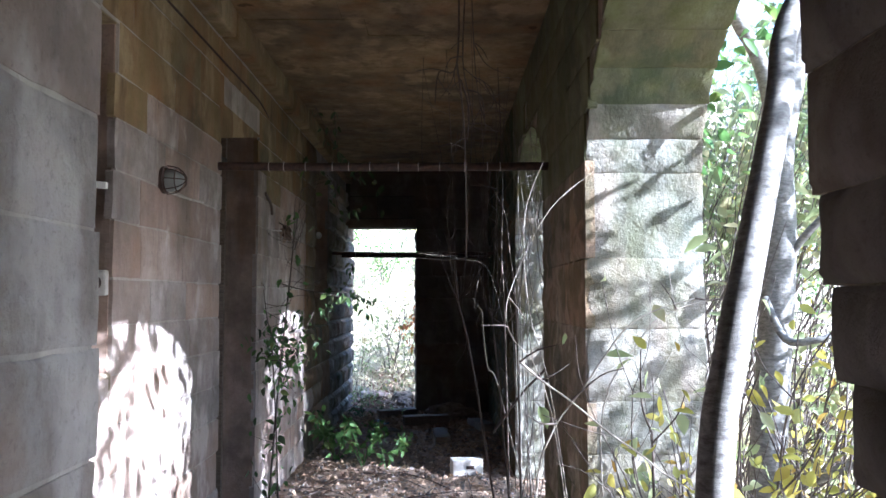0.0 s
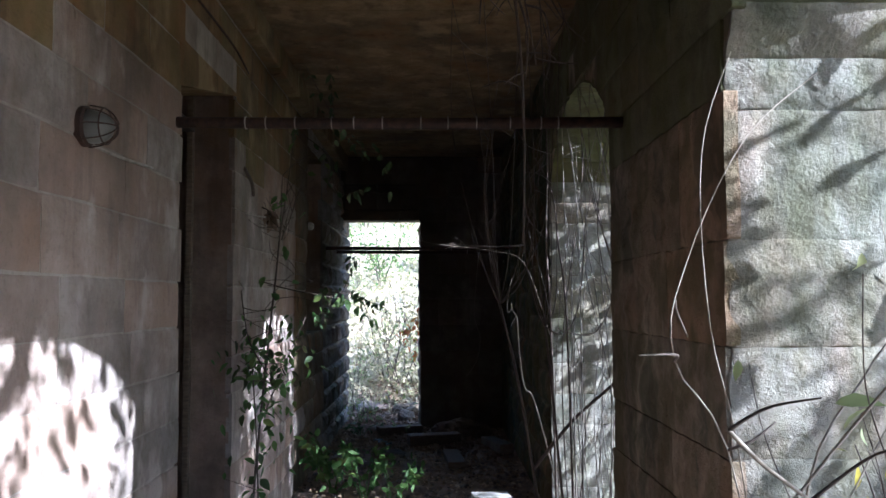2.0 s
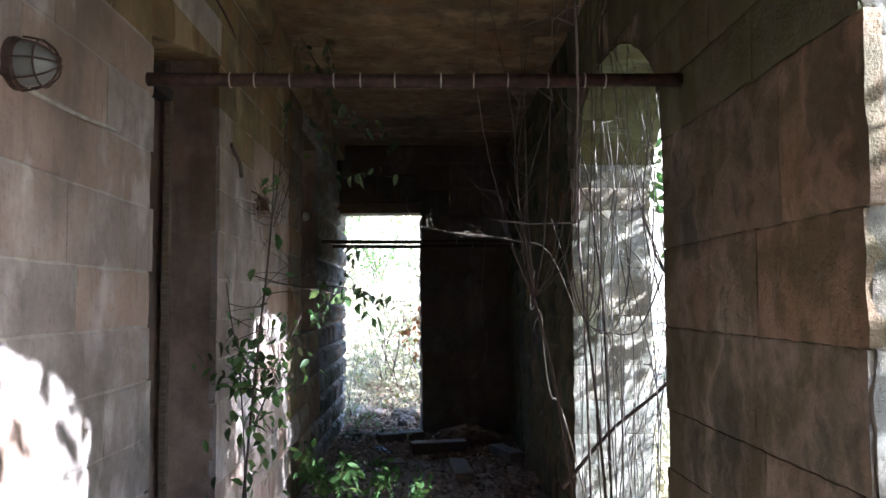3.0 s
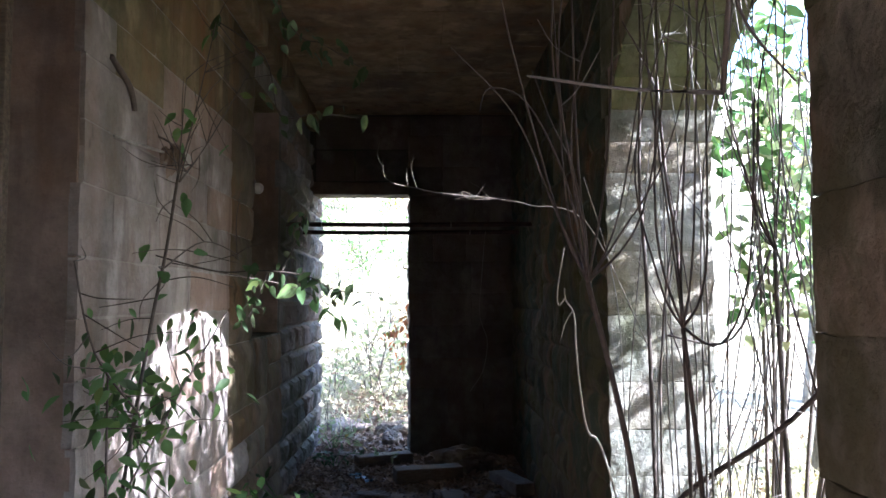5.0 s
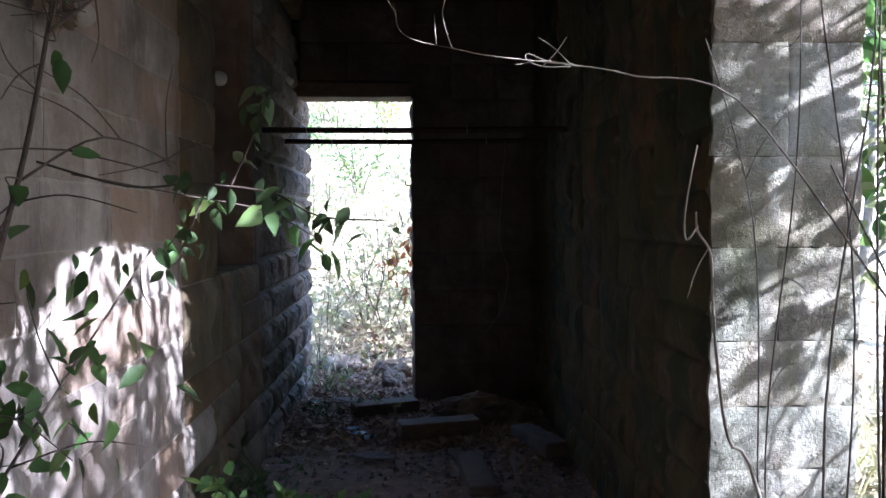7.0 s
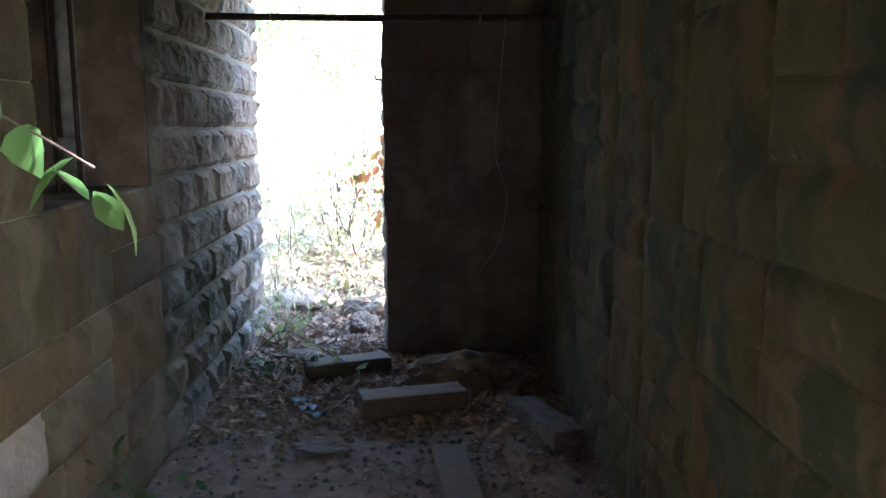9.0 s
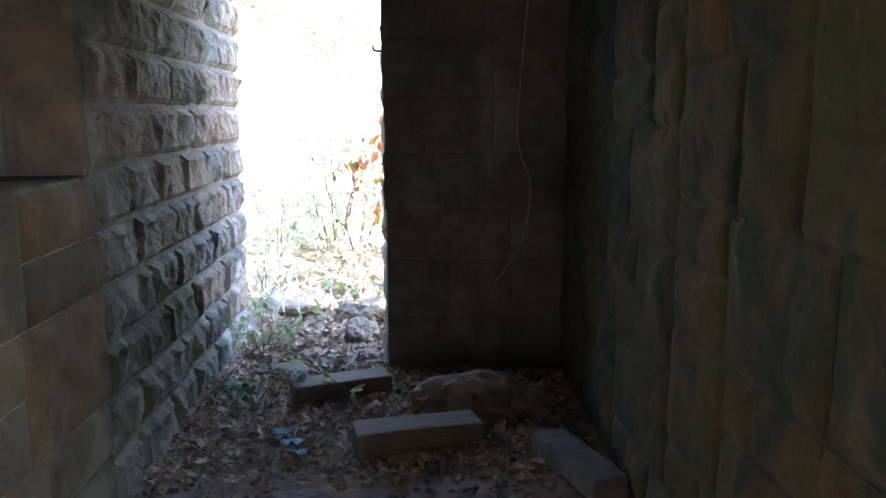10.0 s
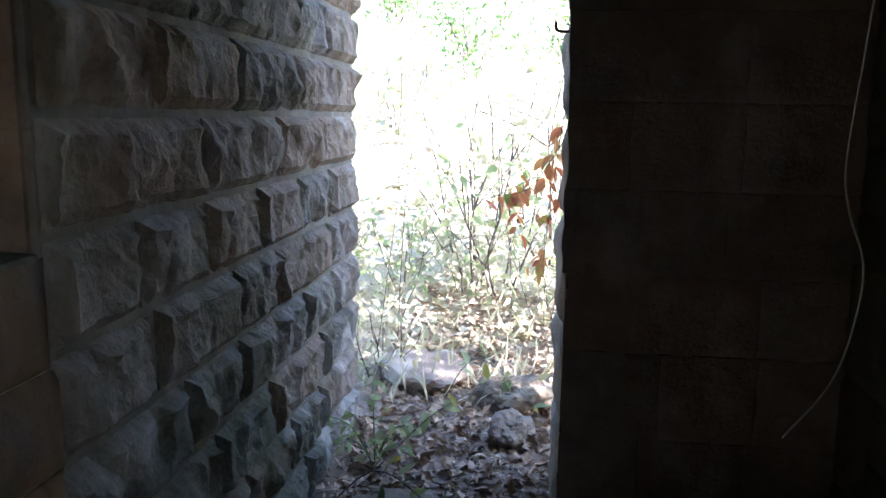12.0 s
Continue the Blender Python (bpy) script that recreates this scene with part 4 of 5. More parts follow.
ob, along = lines("russet_creeper", "creeper with russet leaves hanging by the jamb", "creeper", (
    (0.004, 0.002, ((X_JAMB + 0.08, 11.24, 2.0), (X_JAMB - 0.02, 11.26, 1.4), (X_JAMB - 0.08, 11.28, 0.8))),
    (0.004, 0.002, ((X_JAMB + 0.02, 11.26, 1.4), (X_JAMB - 0.14, 11.3, 1.15), (X_JAMB - 0.3, 11.35, 1.1))),
    (0.003, 0.002, ((X_JAMB - 0.02, 11.26, 1.4), (-0.45, 11.5, 1.2), (-0.56, 11.5, 1.13), (-0.72, 11.5, 1.05))),
    (0.003, 0.002, ((-0.5, 11.5, 1.16), (-0.54, 11.5, 1.0), (-0.57, 11.5, 0.86))),
    (0.003, 0.002, ((-0.4, 11.45, 1.25), (-0.41, 11.5, 1.0), (-0.44, 11.5, 0.77)))), STEM)
leaf_mesh("leaves", dress(along[6:], 64, 0.075, 0.06, 1.2), RUSSET, ob)
leaf_mesh("yellow_leaves", dress(along[6:], 7, 0.075, 0.06, 1.2), YELLOW, ob)
ob, along = lines("bare_briar", "bare arching briar stems outside the doorway", "briar", (
    (0.005, 0.003, ((-1.25, 12.4, 0.1), (-1.15, 12.2, 1.2), (-0.95, 12.2, 1.55), (-0.4, 12.3, 1.4))),
    (0.005, 0.003, ((-1.3, 12.0, 0.1), (-1.1, 12.0, 1.5), (-0.9, 12.0, 1.9))),
    (0.004, 0.003, ((-1.3, 12.2, 0.3), (-0.9, 12.3, 0.75), (-0.3, 12.6, 0.7)))), STEM)

# trees that dapple the sun, and the growth outside
def small_tree(at, height, leaf, count, size, label, r=0.06, jitter=0.45, spread=0.75):
    ob = thing("small_tree", label, "tree", "trees outside the arcade", at=at)
    spots, twiggy = [], bmesh.new()
    bm = bmesh.new()
    top = Vector((rng.uniform(-0.2, 0.2), rng.uniform(-0.2, 0.2), height * 0.55))
    line = tube(bm, ((0, 0, -0.2), top * 0.5 + any_way() * 0.06, top), r, r * 0.6, 10)
    part("trunk", bm, BARK, ob, "", True)
    for k in range(8):
        bm = bmesh.new()
        a = 2 * math.pi * k / 8 + rng.uniform(-0.4, 0.4)
        grow(bm, spots, line[rng.randrange(4, len(line))], Vector((math.cos(a) if at[0] > 4 else abs(math.cos(a)) + 0.1, math.sin(a), rng.uniform(0.2, 1.2))), height * 0.3 if at[0] > 4 else height * 0.22, r * 0.4, 2, spread, rest=twiggy, away=at[0] < 5)
        part("limb", bm, BARK, ob, "", True)
    tagged(part("twig_growth", twiggy, BARK, ob, "", True), kind="stuff")
    leaf_mesh("crown", dress(spots, count, size, jitter, 0.3, at), leaf, ob)


small_tree((3.3, 1.0, 0), 4.6, LIME, 1700, 0.095, "thin tree with yellow-green crown beyond the arch")
small_tree((3.6, 4.3, 0.4), 5.0, LIME, 2600, 0.095, "thin tree with light green crown beyond the arch")
small_tree((2.7, 8.2, 0), 4.8, GREEN, 900, 0.13, "elder tree with broad green leaves outside", 0.045, 0.35)
small_tree((2.9, 9.6, 0), 4.0, LIME, 1300, 0.12, "light green young tree outside the arcade")
small_tree((4.6, 6.6, 0), 4.5, LIME, 1400, 0.11, "young tree with pale green crown")
small_tree((5.0, 9.0, 0), 5.0, YELLOW, 1400, 0.11, "young tree with yellowing crown")
small_tree((6.2, 11.5, 0), 6.0, LIME, 1500, 0.14, "tree with yellow-green crown further off")
small_tree((8.0, 8.0, 0), 6.5, LIME, 1500, 0.15, "tree with pale crown further off")
small_tree((4.2, 12.5, 0), 4.6, GREEN, 1200, 0.13, "green tree on the rising ground")
ob = thing("elder_bush", "tall elder bush with broad green leaves outside", "shrub", at=(1.65, 7.35, 0))
spots = []
for k in range(9):
    bm = bmesh.new()
    a = rng.uniform(0, 6.28)
    h = rng.uniform(2.2, 3.2)
    e = Vector((0.25 + 0.4 * math.cos(a), 0.45 * math.sin(a), h))
    spots += [p for p in tube(bm, ((0.1 * math.cos(a), 0.1 * math.sin(a), -0.05), e * 0.5 + any_way() * 0.08, e), 0.013, 0.005, 6) if p.z > 1.35]
    part("stem", bm, STEM, ob, "", True)
leaf_mesh("leaves", dress(spots, 240, 0.12, 0.32, 0.5, (1.65, 7.35, 0)), GREEN, ob)
leaf_mesh("pale_leaves", dress(spots, 340, 0.12, 0.36, 0.5, (1.65, 7.35, 0)), LIME, ob)
shrub("elder_shrub", "straggly pale shrub outside the first arch", (2.4, 4.6, 0), 2.0, 6, LIME, 420, 0.085, 0.3, 0.012)
shrub("elder_shrub", "straggly yellowing shrub outside the first arch", (2.2, 5.4, 0), 1.3, 5, YELLOW, 200, 0.08, 0.25, 0.01)
for k in range(34):
    x, y = rng.uniform(-5.5, 3.5), rng.uniform(12.9, 21)
    h = rng.uniform(0.7, 1.7)
    leaf = rng.choice((LIME, GREEN, LIME, YELLOW)) if y > 15.5 else rng.choice((LIME, STRAW, STRAW))
    shrub("bank_shrub", "sunlit shrub on the overgrown bank", (x, y, ground_height(x, y)), h, 4, leaf, 620 if y > 15.5 else 220, 0.075, 0.45, 0.01, depth=1)
for k in range(6):
    x, y = rng.uniform(-1.9, 0.2), rng.uniform(12.0, 13.6)
    shrub("bank_shrub", "low sunlit briar beside the doorway path", (x, y, ground_height(x, y)), 0.7, 4, rng.choice((LIME, STRAW, STRAW)), 150, 0.06, 0.2, 0.005, depth=1)


def scatter(name, label, count, area, material, size, lift=0.004, upright=0.0, density=None):
    items = []
    while len(items) < count:
        x, y = rng.uniform(area[0], area[1]), rng.uniform(area[2], area[3])
        if density and rng.random() > density(x, y):
            continue
        d = Vector((rng.uniform(-1, 1), rng.uniform(-1, 1), rng.uniform(-0.1, 0.35) + upright))
        ln = size * rng.uniform(0.5, 1.4)
        items.append(((x, y, ground_height(x, y) + lift + rng.uniform(0, 0.015)), d, ln, ln * (0.08 if upright else rng.uniform(0.35, 0.7))))
    ob = leaf_mesh(name, items, material)
    return tagged(ob, label, "litter", kind="stuff")


scatter("leaf_litter", "brown dead leaves over the passage floor", 9000, (XL + 0.03, 1.1, 3.0, 12.6), LITTER, 0.042, density=lambda x, y: 0.35 if y < 9 and x < -0.4 and y > 7.6 else 1.0)
scatter("doorway_litter", "pale brown dead leaves drifted in the doorway", 6500, (XL + 0.03, 0.6, 9.3, 13.0), LITTER, 0.058)
scatter("outside_litter", "brown dead leaves on the ground outside", 5000, (-3.5, 5, 0.5, 15), LITTER, 0.07, density=lambda x, y: 1.0 if (x > 1.1 or y > 11) else 0.0)
# pale layer added so the sunlit ground reads brighter
scatter("pale_litter", "pale straw and leaves added to brighten the ground outside the arches", 12000, (1.0, 3.8, 3.6, 9.8), STRAW, 0.07)
scatter("dry_grass", "dry bleached grass on the bank", 7000, (-5, 3, 11.6, 19), STRAW, 0.2, 0.0, 1.3, density=lambda x, y: 0.3 if 12.3 < y < 16 and x > -2 else 0.6)
# another pale layer, lifting the brightness of the sunny bank
scatter("bank_straw", "pale flattened straw and leaves added to brighten the bank", 9000, (-3.5, 2.5, 12.2, 17.5), STRAW, 0.085)
scatter("verge_grass", "dry grass outside the arcade", 5000, (1.25, 6, 2, 11), STRAW, 0.2, 0.0, 1.3)
scatter("ground_cover", "low sunlit leaves over the bank", 9000, (-6, 5, 12.3, 22), LIME, 0.075, 0.05, 0.3, density=lambda x, y: 1.0 if y > 15.2 else 0.25)

bm = bmesh.new()
for k in range(2000):
    x, y = rng.uniform(XL + 0.05, XR - 0.05), rng.uniform(6.0, 11.2)
    s = rng.uniform(0.006, 0.018) * (1.6 if rng.random() < 0.08 else 1)
    g = bmesh.ops.create_cone(bm, cap_ends=True, segments=5, radius1=s, radius2=s * 0.5, depth=s)
    bmesh.ops.transform(bm, matrix=pose(x, y, ground_height(x, y) + s * 0.3, rng.uniform(-30, 30), rng.uniform(-30, 30), rng.uniform(0, 360)), verts=g["verts"])
tagged(part("grit", bm, GRIT), "small stones and grit on the floor", "gravel", kind="stuff")
for k in range(26):
    x, y = rng.uniform(-1.1, 0.3), rng.uniform(4.3, 7.0)
    a = rng.uniform(0, 3.14)
    d = Vector((math.cos(a), math.sin(a), 0.1)) * rng.uniform(0.15, 0.4)
    p = Vector((x, y, 0.03))
    cable("fallen_twig", "bare fallen twig on the leaf litter", (p - d, p + any_way() * 0.03 + Vector((0, 0, 0.04)), p + d), 0.004, STEM, "twig")

bundle = thing("dead_leaf_bundle", "withered brown leaf bundle caught on the climber", "dead leaves")
bm = bmesh.new()
tube(bm, ((XL - 0.01, 6.32, 2.1), (-1.24, 6.31, 2.06), (-1.23, 6.3, 1.98)), 0.005, 0.003, 6)
part("stalk", bm, STEM, bundle, "", True)
spray = [(Vector((-1.24 + rng.uniform(-0.03, 0.03), 6.3 + rng.uniform(-0.03, 0.03), rng.uniform(1.99, 2.08))), any_way(-1.2), rng.uniform(0.05, 0.09), rng.uniform(0.025, 0.04)) for _ in range(16)]
leaf_mesh("withered_leaves", spray, EARTH, bundle)

# tall shrubs close outside the arches, that break up the low sun
for x, y, h, leaf, count, low in ((2.3, 4.9, 4.2, LIME, 850, 2.3), (2.0, 5.6, 3.9, LIME, 760, 2.3), (2.45, 4.2, 3.8, LIME, 480, 2.0), (1.62, 6.2, 2.9, LIME, 420, 1.65), (2.35, 2.75, 3.2, YELLOW, 260, 1.5)):
    shrub("tall_shrub", "tall straggly shrub with small leaves outside the arch", (x, y, ground_height(x, y)), h, 6, leaf, count, 0.07, 0.25, 0.008, low=low)
for x, y, h, leaf, count in ((1.66, 2.2, 3.3, LIME, 300), (1.66, 5.1, 3.3, LIME, 300), (1.7, 5.7, 3.2, LIME, 300)):
    shrub("broadleaf_shrub", "tall thin shrub with broad pale leaves close outside the arch", (x, y, ground_height(x, y)), h, 5, leaf, count, 0.12, 0.28, 0.008, lean=(0.12, 0, 0), spread=0.4, low=1.7)

for x, y, h, low, count in ((2.1, 2.8, 4.2, 2.35, 230), (2.5, 2.6, 4.2, 2.35, 230), (2.1, 6.3, 4.2, 2.35, 230), (2.5, 6.15, 4.2, 2.35, 230), (1.6, 3.05, 3.0, 1.7, 60), (1.6, 6.45, 3.1, 2.0, 80), (1.5, 5.35, 3.3, 1.7, 300), (1.85, 4.95, 3.4, 1.8, 300)):
    shrub("broadleaf_shrub", "tall leafy shrub with broad green and pale leaves", (x, y, ground_height(x, y)), h, 5, LIME, count, 0.11, 0.3, 0.006, spread=0.4, low=low)

# ---- single stones of the walls ----
cache = {}


def stone_mesh(kind, L, H, variant):
    """One stone, front at +y: dressed (slightly cushioned) or rock-faced."""
    key = (kind, round(L / 0.06), round(H / 0.025), variant)
    if key in cache:
        return cache[key]
    L, H = key[1] * 0.06, key[2] * 0.025
    off = Vector((variant * 7.3 + L * 11, H * 17, 0))
    if kind == "rock":
        nu, nv, e = max(6, int(L / 0.022)), max(6, int(H / 0.022)), 0.012
    elif kind == "worn":
        nu, nv, e = max(5, int(L / 0.07)), max(4, int(H / 0.05)), 0.012
    elif kind == "hewn":
        nu, nv, e = max(6, int(L / 0.034)), max(5, int(H / 0.034)), 0.01
    elif kind == "cushion":
        nu, nv, e = max(6, int(L / 0.04)), max(5, int(H / 0.04)), 0.018
    else:
        nu, nv, e = max(3, int(L / 0.14) + 2), 3, 0.014
    us = [0, e] + [e + (L - 2 * e) * k / (nu - 2) for k in range(1, nu - 2)] + [L - e, L]
    vs = [0, e] + [e + (H - 2 * e) * k / (nv - 1) for k in range(1, nv - 1)] + [H - e, H]
    verts, faces = [], []
    for j, v in enumerate(vs):
        for i, u in enumerate(us):
            rim = i in (0, len(us) - 1) or j in (0, len(vs) - 1)
            p = Vector((u, v, 0))
            du = dv = 0.0
            if kind == "rock":
                edge = min(u, L - u, v, H - v)
                k = min(1, edge / 0.03)
                ridge = 1 - 2 * abs(noise.noise(Vector((p.x * 9, p.y * 5, 0)) + off))
                y = 0.004 + k * (0.024 + 0.022 * ridge + 0.022 * noise.noise(p * 8 + off) + 0.01 * noise.noise(p * 24 + off)) - 0.006 * rim
                if not rim:
                    du, dv = 0.008 * noise.noise(p * 31 + off), 0.008 * noise.noise(p * 29 - off)
            else:
                y = 0.004 if kind == "hewn" else -0.004 if rim else 0.004
                if kind == "worn":
                    y = 0.0015 if rim else 0.006
                if kind == "cushion":
                    k = min(1, min(u, L - u, v, H - v) / 0.06)
                    y += 0.006 + k * (0.016 + 0.022 * noise.noise(p * 4.5 + off) + 0.018 * noise.noise(p * 13 + off))
                elif kind == "hewn":
                    k = min(1, min(u, L - u, v, H - v) / 0.05)
                    y += 0.002 * (not rim) + 0.006 + k * (0.004 + 0.013 * noise.noise(p * 6 + off) + 0.015 * noise.noise(p * 15 - off) + 0.007 * noise.noise(p * 31 + off))
                elif not rim:
                    y += 0.0045 * noise.noise(p * 6 + off)
                if kind == "worn" and noise.noise(p * 8 - off) > 0.32 and not rim:
                    y -= 0.004
                if rim:
                    q = 0.011 if kind in ("worn", "hewn") else 0.005
                    du, dv = q * noise.noise(p * 13 + off), 0.6 * q * noise.noise(p * 15 - off)
            verts.append((u + du, y, v + dv))
    A = len(us)
    for j in range(len(vs) - 1):
        for i in range(A - 1):
            k = j * A + i
            faces.append((k, k + A, k + A + 1, k + 1))
    rim = [i for i in range(A)] + [j * A + A - 1 for j in range(1, len(vs))] + [(len(vs) - 1) * A + i for i in range(A - 2, -1, -1)] + [j * A for j in range(len(vs) - 2, 0, -1)]
    base, R = len(verts), len(rim)
    verts += [verts[i] for i in rim] + [(verts[i][0], -0.03, verts[i][2]) for i in rim]
    faces += [(base + k, base + (k + 1) % R, base + R + (k + 1) % R, base + R + k) for k in range(R)]
    me = bpy.data.meshes.new("stone")
    me.from_pydata(verts, [], faces)
    me.polygons.foreach_set("use_smooth", [kind != "rock"] * len(faces))
    me.update()
    cache[key] = (me, L, H)
    return cache[key]


def lay(parent, at, turn, u0, u1, courses, lengths, material, kind="dressed", holes=None, ragged=0.014, name="stone", variants=4, gap=0.003, jump=0.25):
    """Courses of stones on a face: at and turn place the face, holes(z0, z1) gives stretches left open."""
    base = pose(*at, 0, 0, turn)
    count = 0
    taken = []
    for i, (z0, z1) in enumerate(zip(courses, courses[1:])):
        open_at = sorted((list(holes(z0, z1)) if holes else []) + taken)
        edges = {round(e, 4) for pair in taken for e in pair}
        taken = []
        runs, u = [], u0
        for a, b in open_at:
            if a > u:
                runs.append((u, min(a, u1)))
            u = max(u, b)
        if u < u1:
            runs.append((u, u1))
        for a, b in runs:
            if b - a < 0.05:
                continue
            if round(a, 4) not in edges and (a > u0 + 0.001 or ragged > 0.02):
                a -= rng.uniform(-0.004, ragged)
            if round(b, 4) not in edges and (b < u1 - 0.001 or ragged > 0.02):
                b += rng.uniform(-0.004, ragged)
            u = a
            while u < b - 0.001:
                w = rng.uniform(*lengths)
                if b - u - w < lengths[0] * 0.7:
                    w = b - u
                top = z1
                if i + 2 < len(courses) and courses[i + 2] - z0 < 0.5 and rng.random() < jump:
                    above = holes(z1, courses[i + 2]) if holes else []
                    if all(u + w < p + 0.03 or u > q - 0.03 for p, q in above):
                        top = courses[i + 2]
                        taken.append((u, u + w))
                me, L, H = stone_mesh(kind, max(w - gap, 0.06), max(top - z0 - gap, 0.05), rng.randrange(variants))
                mt = material(z0, u) if callable(material) else material
                k = (me.name, mt.name)
                if k not in cache:
                    cache[k] = me if not me.materials else me.copy()
                    if not cache[k].materials:
                        cache[k].materials.append(mt)
                    else:
                        cache[k].materials[0] = mt
                ob = new(name, cache[k])
                ob.parent = parent
                ob.matrix_basis = base @ Matrix.Translation((u + gap / 2, rng.uniform(-0.002, 0.003) if kind == "rock" else rng.uniform(0, 0.0012), z0 + gap / 2)) @ Matrix.Diagonal((max(w - gap, 0.03) / L, 1, (top - z0 - gap) / H, 1))
                count += 1
                u += w
    return count


COURSES = [-0.02, 0.21, 0.41, 0.62, 0.81, 1.0, 1.2, 1.39, 1.58, 1.81, 2.01, 2.216, 2.40, 2.61, 2.82, 3.02]


def west_holes(z0, z1):
    return [(-b, -a) for a, b, h0, h1 in HOLES if z1 > h0 + 0.02 and z0 < h1 - 0.02]


def west_stone(z, u):
    # stones round the far window carry the weaker light in their colour
    if u < -8.0:
        return STONE_DIM
    return STONE_HIGH if z > 2.3 or (z > 2.1 and rng.random() < 0.6) else STONE


lay(wall_west, (XL, 0, 0), -90, -9.12, -7.55, COURSES, (0.36, 0.7), west_stone, "cushion", holes=west_holes, ragged=0.03, gap=0.004)
lay(wall_west, (XL, 0, 0), -90, -7.55, -YN, COURSES, (0.36, 0.8), west_stone, "worn", holes=west_holes, ragged=0.045, gap=0.007, jump=0.05)
ROCKS = [-0.02, 0.18] + [0.18 + 0.21 * k for k in range(1, 14)]
lay(wall_rock, (XL - 0.01, 0, 0), -90, -11.45, -9.13, ROCKS, (0.34, 0.66), STONE_ROCK, "rock", ragged=0.03, variants=5, gap=0.005, jump=0.0)
# reveals that face the walker
for a, b, h0, h1 in HOLES:
    bm = bmesh.new()
    box(bm, XL - 0.498, XL - 0.014, b - 0.012, b + 0.01, max(h0, -0.1), h1)
    part("reveal", bm, STONE_REVEAL, wall_west)
    bm = bmesh.new()
    box(bm, XL - 0.498, XL - 0.004, a + 0.002, b - 0.014, h1 - 0.006, h1 + 0.01)
    part("soffit", bm, STONE_HIGH, wall_west)
# sloping lintel wedge of the doorway, shaped to fit the camera's view
a, b, h0, h1 = HOLES[1]
bm = bmesh.new()
v = [bm.verts.new(p) for x in (XL - 0.45, XL + 0.007) for p in ((x, a - 0.03, h1 - 0.215), (x, b - 0.012, h1 - 0.012), (x, b - 0.012, h1), (x, a - 0.03, h1))]
for f in ((0, 3, 2, 1), (4, 5, 6, 7), (0, 1, 5, 4), (2, 3, 7, 6), (0, 4, 7, 3), (1, 2, 6, 5)):
    bm.faces.new([v[k] for k in f])
part("lintel_stone", bm, STONE_HIGH, wall_west)
# end of the rock-faced wall, outside
lay(wall_rock, (0, 11.45, 0), 0, XL - 0.5, XL - 0.01, ROCKS, (0.25, 0.5), STONE_ROCK, "rock", variants=5, gap=0.01)
lay(wall_porch, (XN, 0, 0), -90, -YN, 3.0, [-0.02, 0.23, 0.46, 0.69, 0.93, 1.17, 1.4, 1.64, 1.876, 2.11, 2.35, 2.6, 2.84, 3.02, 3.19], (0.4, 0.85), STONE_GREY, "worn", ragged=0.05, gap=0.01, jump=0.08)

EAST = [-0.02, 0.2, 0.42, 0.63, 0.84, 1.06, 1.37, 1.67, 2.09, 2.3, 2.52, 2.73, 2.95, 3.19]


def east_holes(z0, z1):
    out = []
    for a, b in ARCHES:
        c, r = (a + b) / 2, (b - a) / 2
        if z0 < SPRING:
            out.append((FOOT_ENDS[sum(z0 > k - 0.01 for k in FOOT_STEPS)] if a < 2 else a, b))
        elif z0 < SPRING + RISE:
            w = r * math.sqrt(1 - ((z0 - SPRING) / RISE) ** 2)
            out.append((c - w, c + w))
    return out


NEAR = [-0.02, 0.2, 0.42, 0.63, 0.84, 1.06, 1.22, 1.37, 1.52, 1.67, 1.88, 2.09, 2.3, 2.52, 2.73, 2.95, 3.19]
# near pier: the darker stone stands in for its unlit face
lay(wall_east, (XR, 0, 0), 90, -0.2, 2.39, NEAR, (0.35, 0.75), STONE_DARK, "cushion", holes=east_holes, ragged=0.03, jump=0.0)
# above 2 m: algae green with the shade below the slab coloured in
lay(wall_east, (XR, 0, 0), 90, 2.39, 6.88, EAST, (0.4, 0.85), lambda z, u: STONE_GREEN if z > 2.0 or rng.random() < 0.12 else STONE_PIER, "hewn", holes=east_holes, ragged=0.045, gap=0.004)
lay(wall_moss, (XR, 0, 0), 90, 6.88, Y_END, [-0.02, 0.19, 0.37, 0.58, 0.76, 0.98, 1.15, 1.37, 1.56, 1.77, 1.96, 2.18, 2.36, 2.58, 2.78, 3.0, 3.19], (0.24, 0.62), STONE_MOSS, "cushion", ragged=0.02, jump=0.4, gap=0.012)
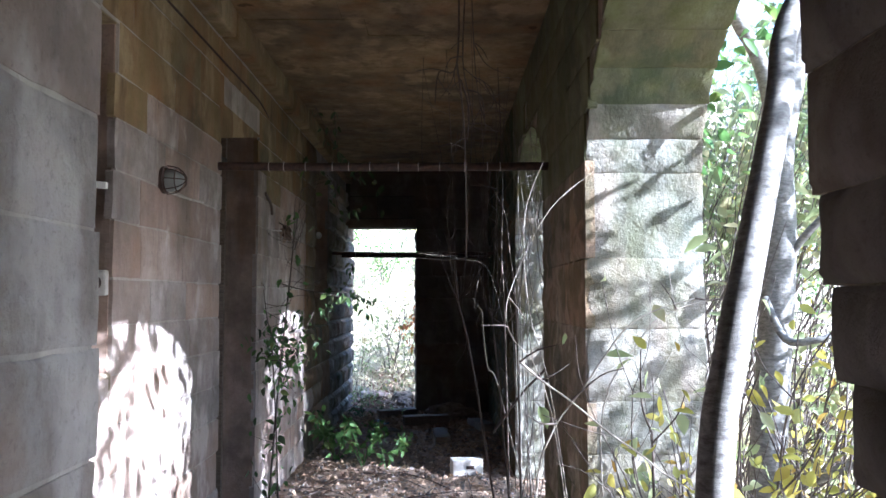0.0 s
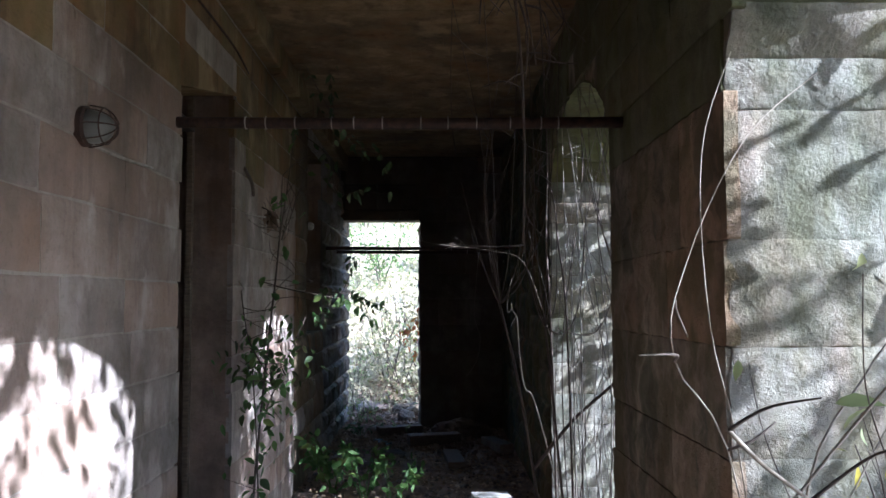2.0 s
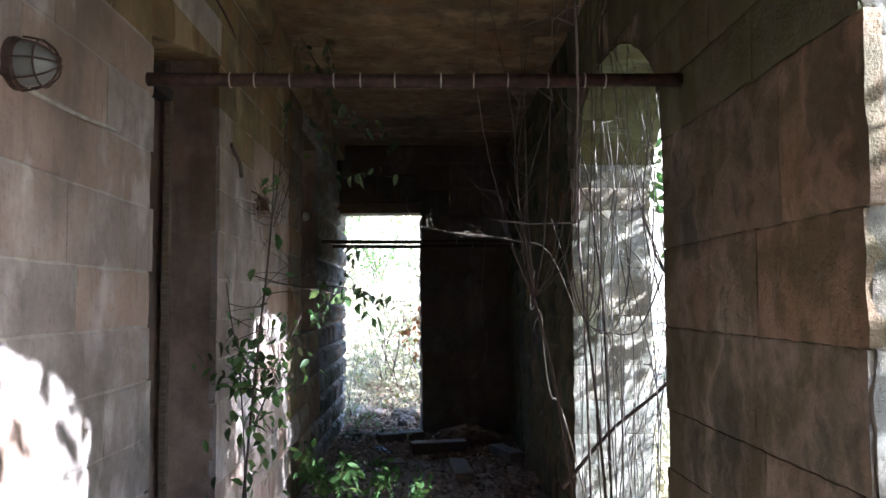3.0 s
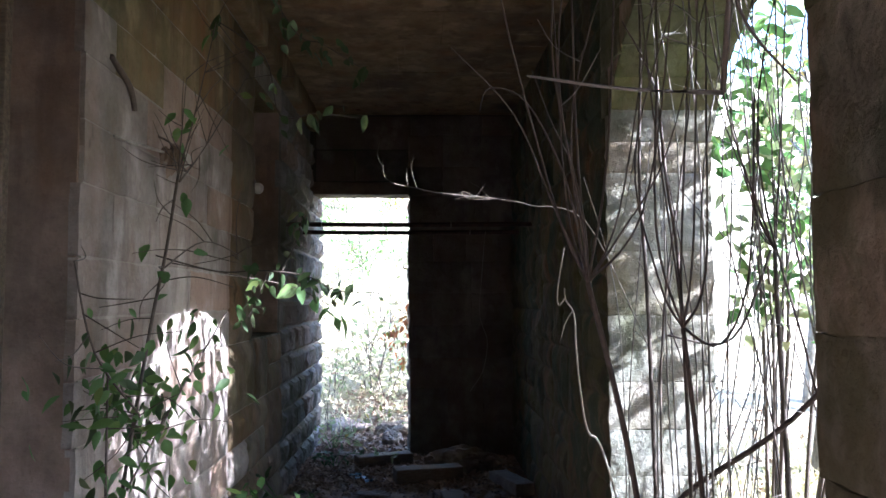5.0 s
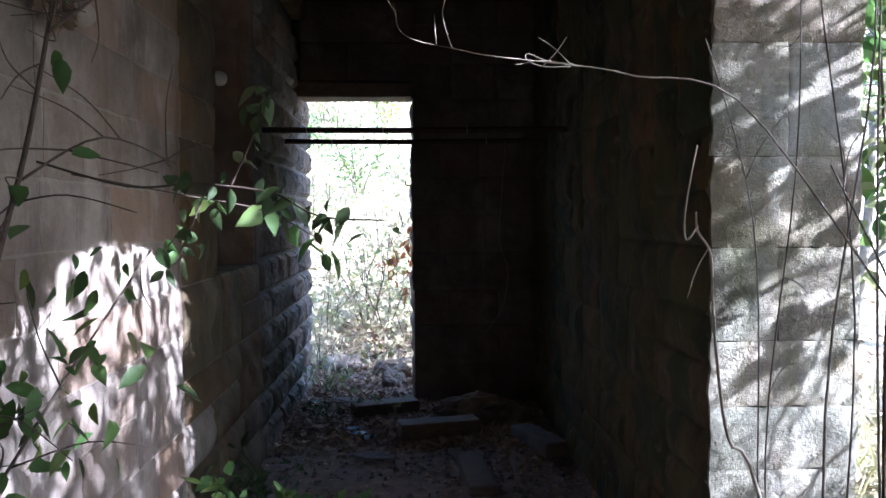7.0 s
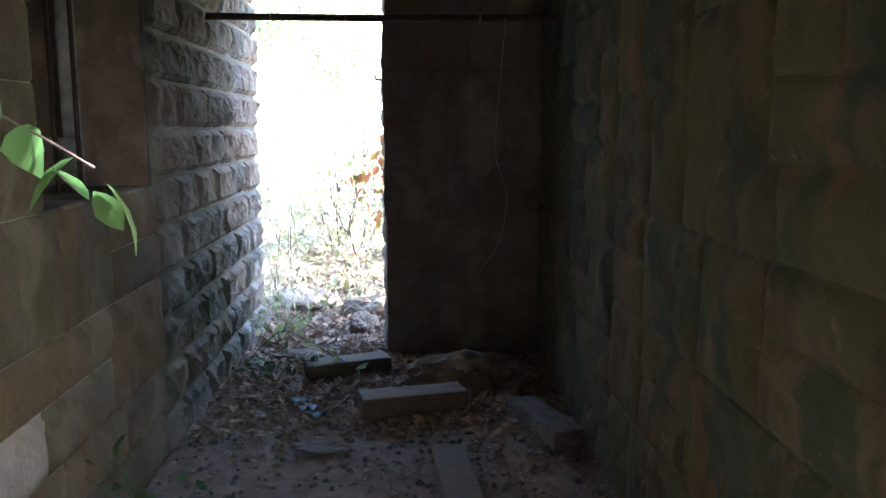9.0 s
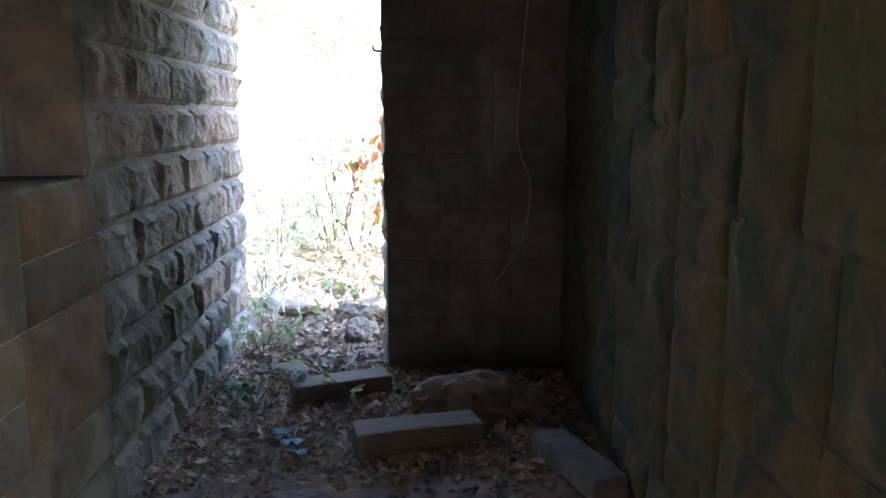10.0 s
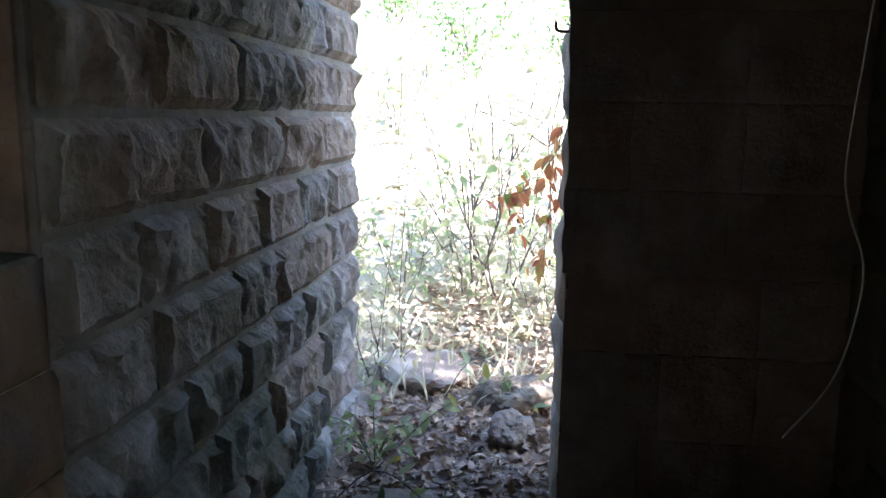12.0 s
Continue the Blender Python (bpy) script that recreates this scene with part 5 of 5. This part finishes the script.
for a, b in ARCHES:
    zs = [z for z in EAST if z < SPRING - 0.1] + [SPRING]
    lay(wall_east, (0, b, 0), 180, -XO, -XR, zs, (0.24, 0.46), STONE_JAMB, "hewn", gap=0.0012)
    if a > 2:
        lay(wall_east, (0, a, 0), 0, XR, XO, zs, (0.24, 0.4), STONE_PIER, "worn", gap=0.004)
    c, r = (a + b) / 2, (b - a) / 2
    COUNT = 15
    # all but the end voussoirs take the algae green with shade in it
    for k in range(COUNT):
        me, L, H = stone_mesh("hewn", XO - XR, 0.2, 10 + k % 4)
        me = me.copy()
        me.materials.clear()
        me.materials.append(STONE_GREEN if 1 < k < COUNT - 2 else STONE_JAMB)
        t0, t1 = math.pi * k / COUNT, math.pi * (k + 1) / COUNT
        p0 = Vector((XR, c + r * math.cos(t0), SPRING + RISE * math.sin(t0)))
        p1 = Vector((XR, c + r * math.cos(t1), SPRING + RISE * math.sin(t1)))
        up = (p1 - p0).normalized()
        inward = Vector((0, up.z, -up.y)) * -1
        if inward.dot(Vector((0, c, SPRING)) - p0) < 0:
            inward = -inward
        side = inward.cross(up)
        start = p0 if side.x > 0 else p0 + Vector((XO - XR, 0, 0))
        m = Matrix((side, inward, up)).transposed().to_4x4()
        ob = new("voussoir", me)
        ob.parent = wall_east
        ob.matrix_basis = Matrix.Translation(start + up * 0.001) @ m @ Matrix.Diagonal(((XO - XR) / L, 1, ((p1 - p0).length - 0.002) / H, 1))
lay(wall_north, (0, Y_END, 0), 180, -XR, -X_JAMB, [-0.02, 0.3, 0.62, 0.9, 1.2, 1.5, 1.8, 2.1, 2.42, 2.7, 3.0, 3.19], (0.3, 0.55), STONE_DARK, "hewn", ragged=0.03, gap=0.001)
lay(wall_north, (X_JAMB, 0, 0), 90, Y_END, Y_END + 0.32, [-0.02, 0.36, 0.71, 1.08, 1.42, 1.79, 2.12, 2.42], (0.32, 0.5), STONE_ROCK, "cushion", ragged=0.0, variants=5)
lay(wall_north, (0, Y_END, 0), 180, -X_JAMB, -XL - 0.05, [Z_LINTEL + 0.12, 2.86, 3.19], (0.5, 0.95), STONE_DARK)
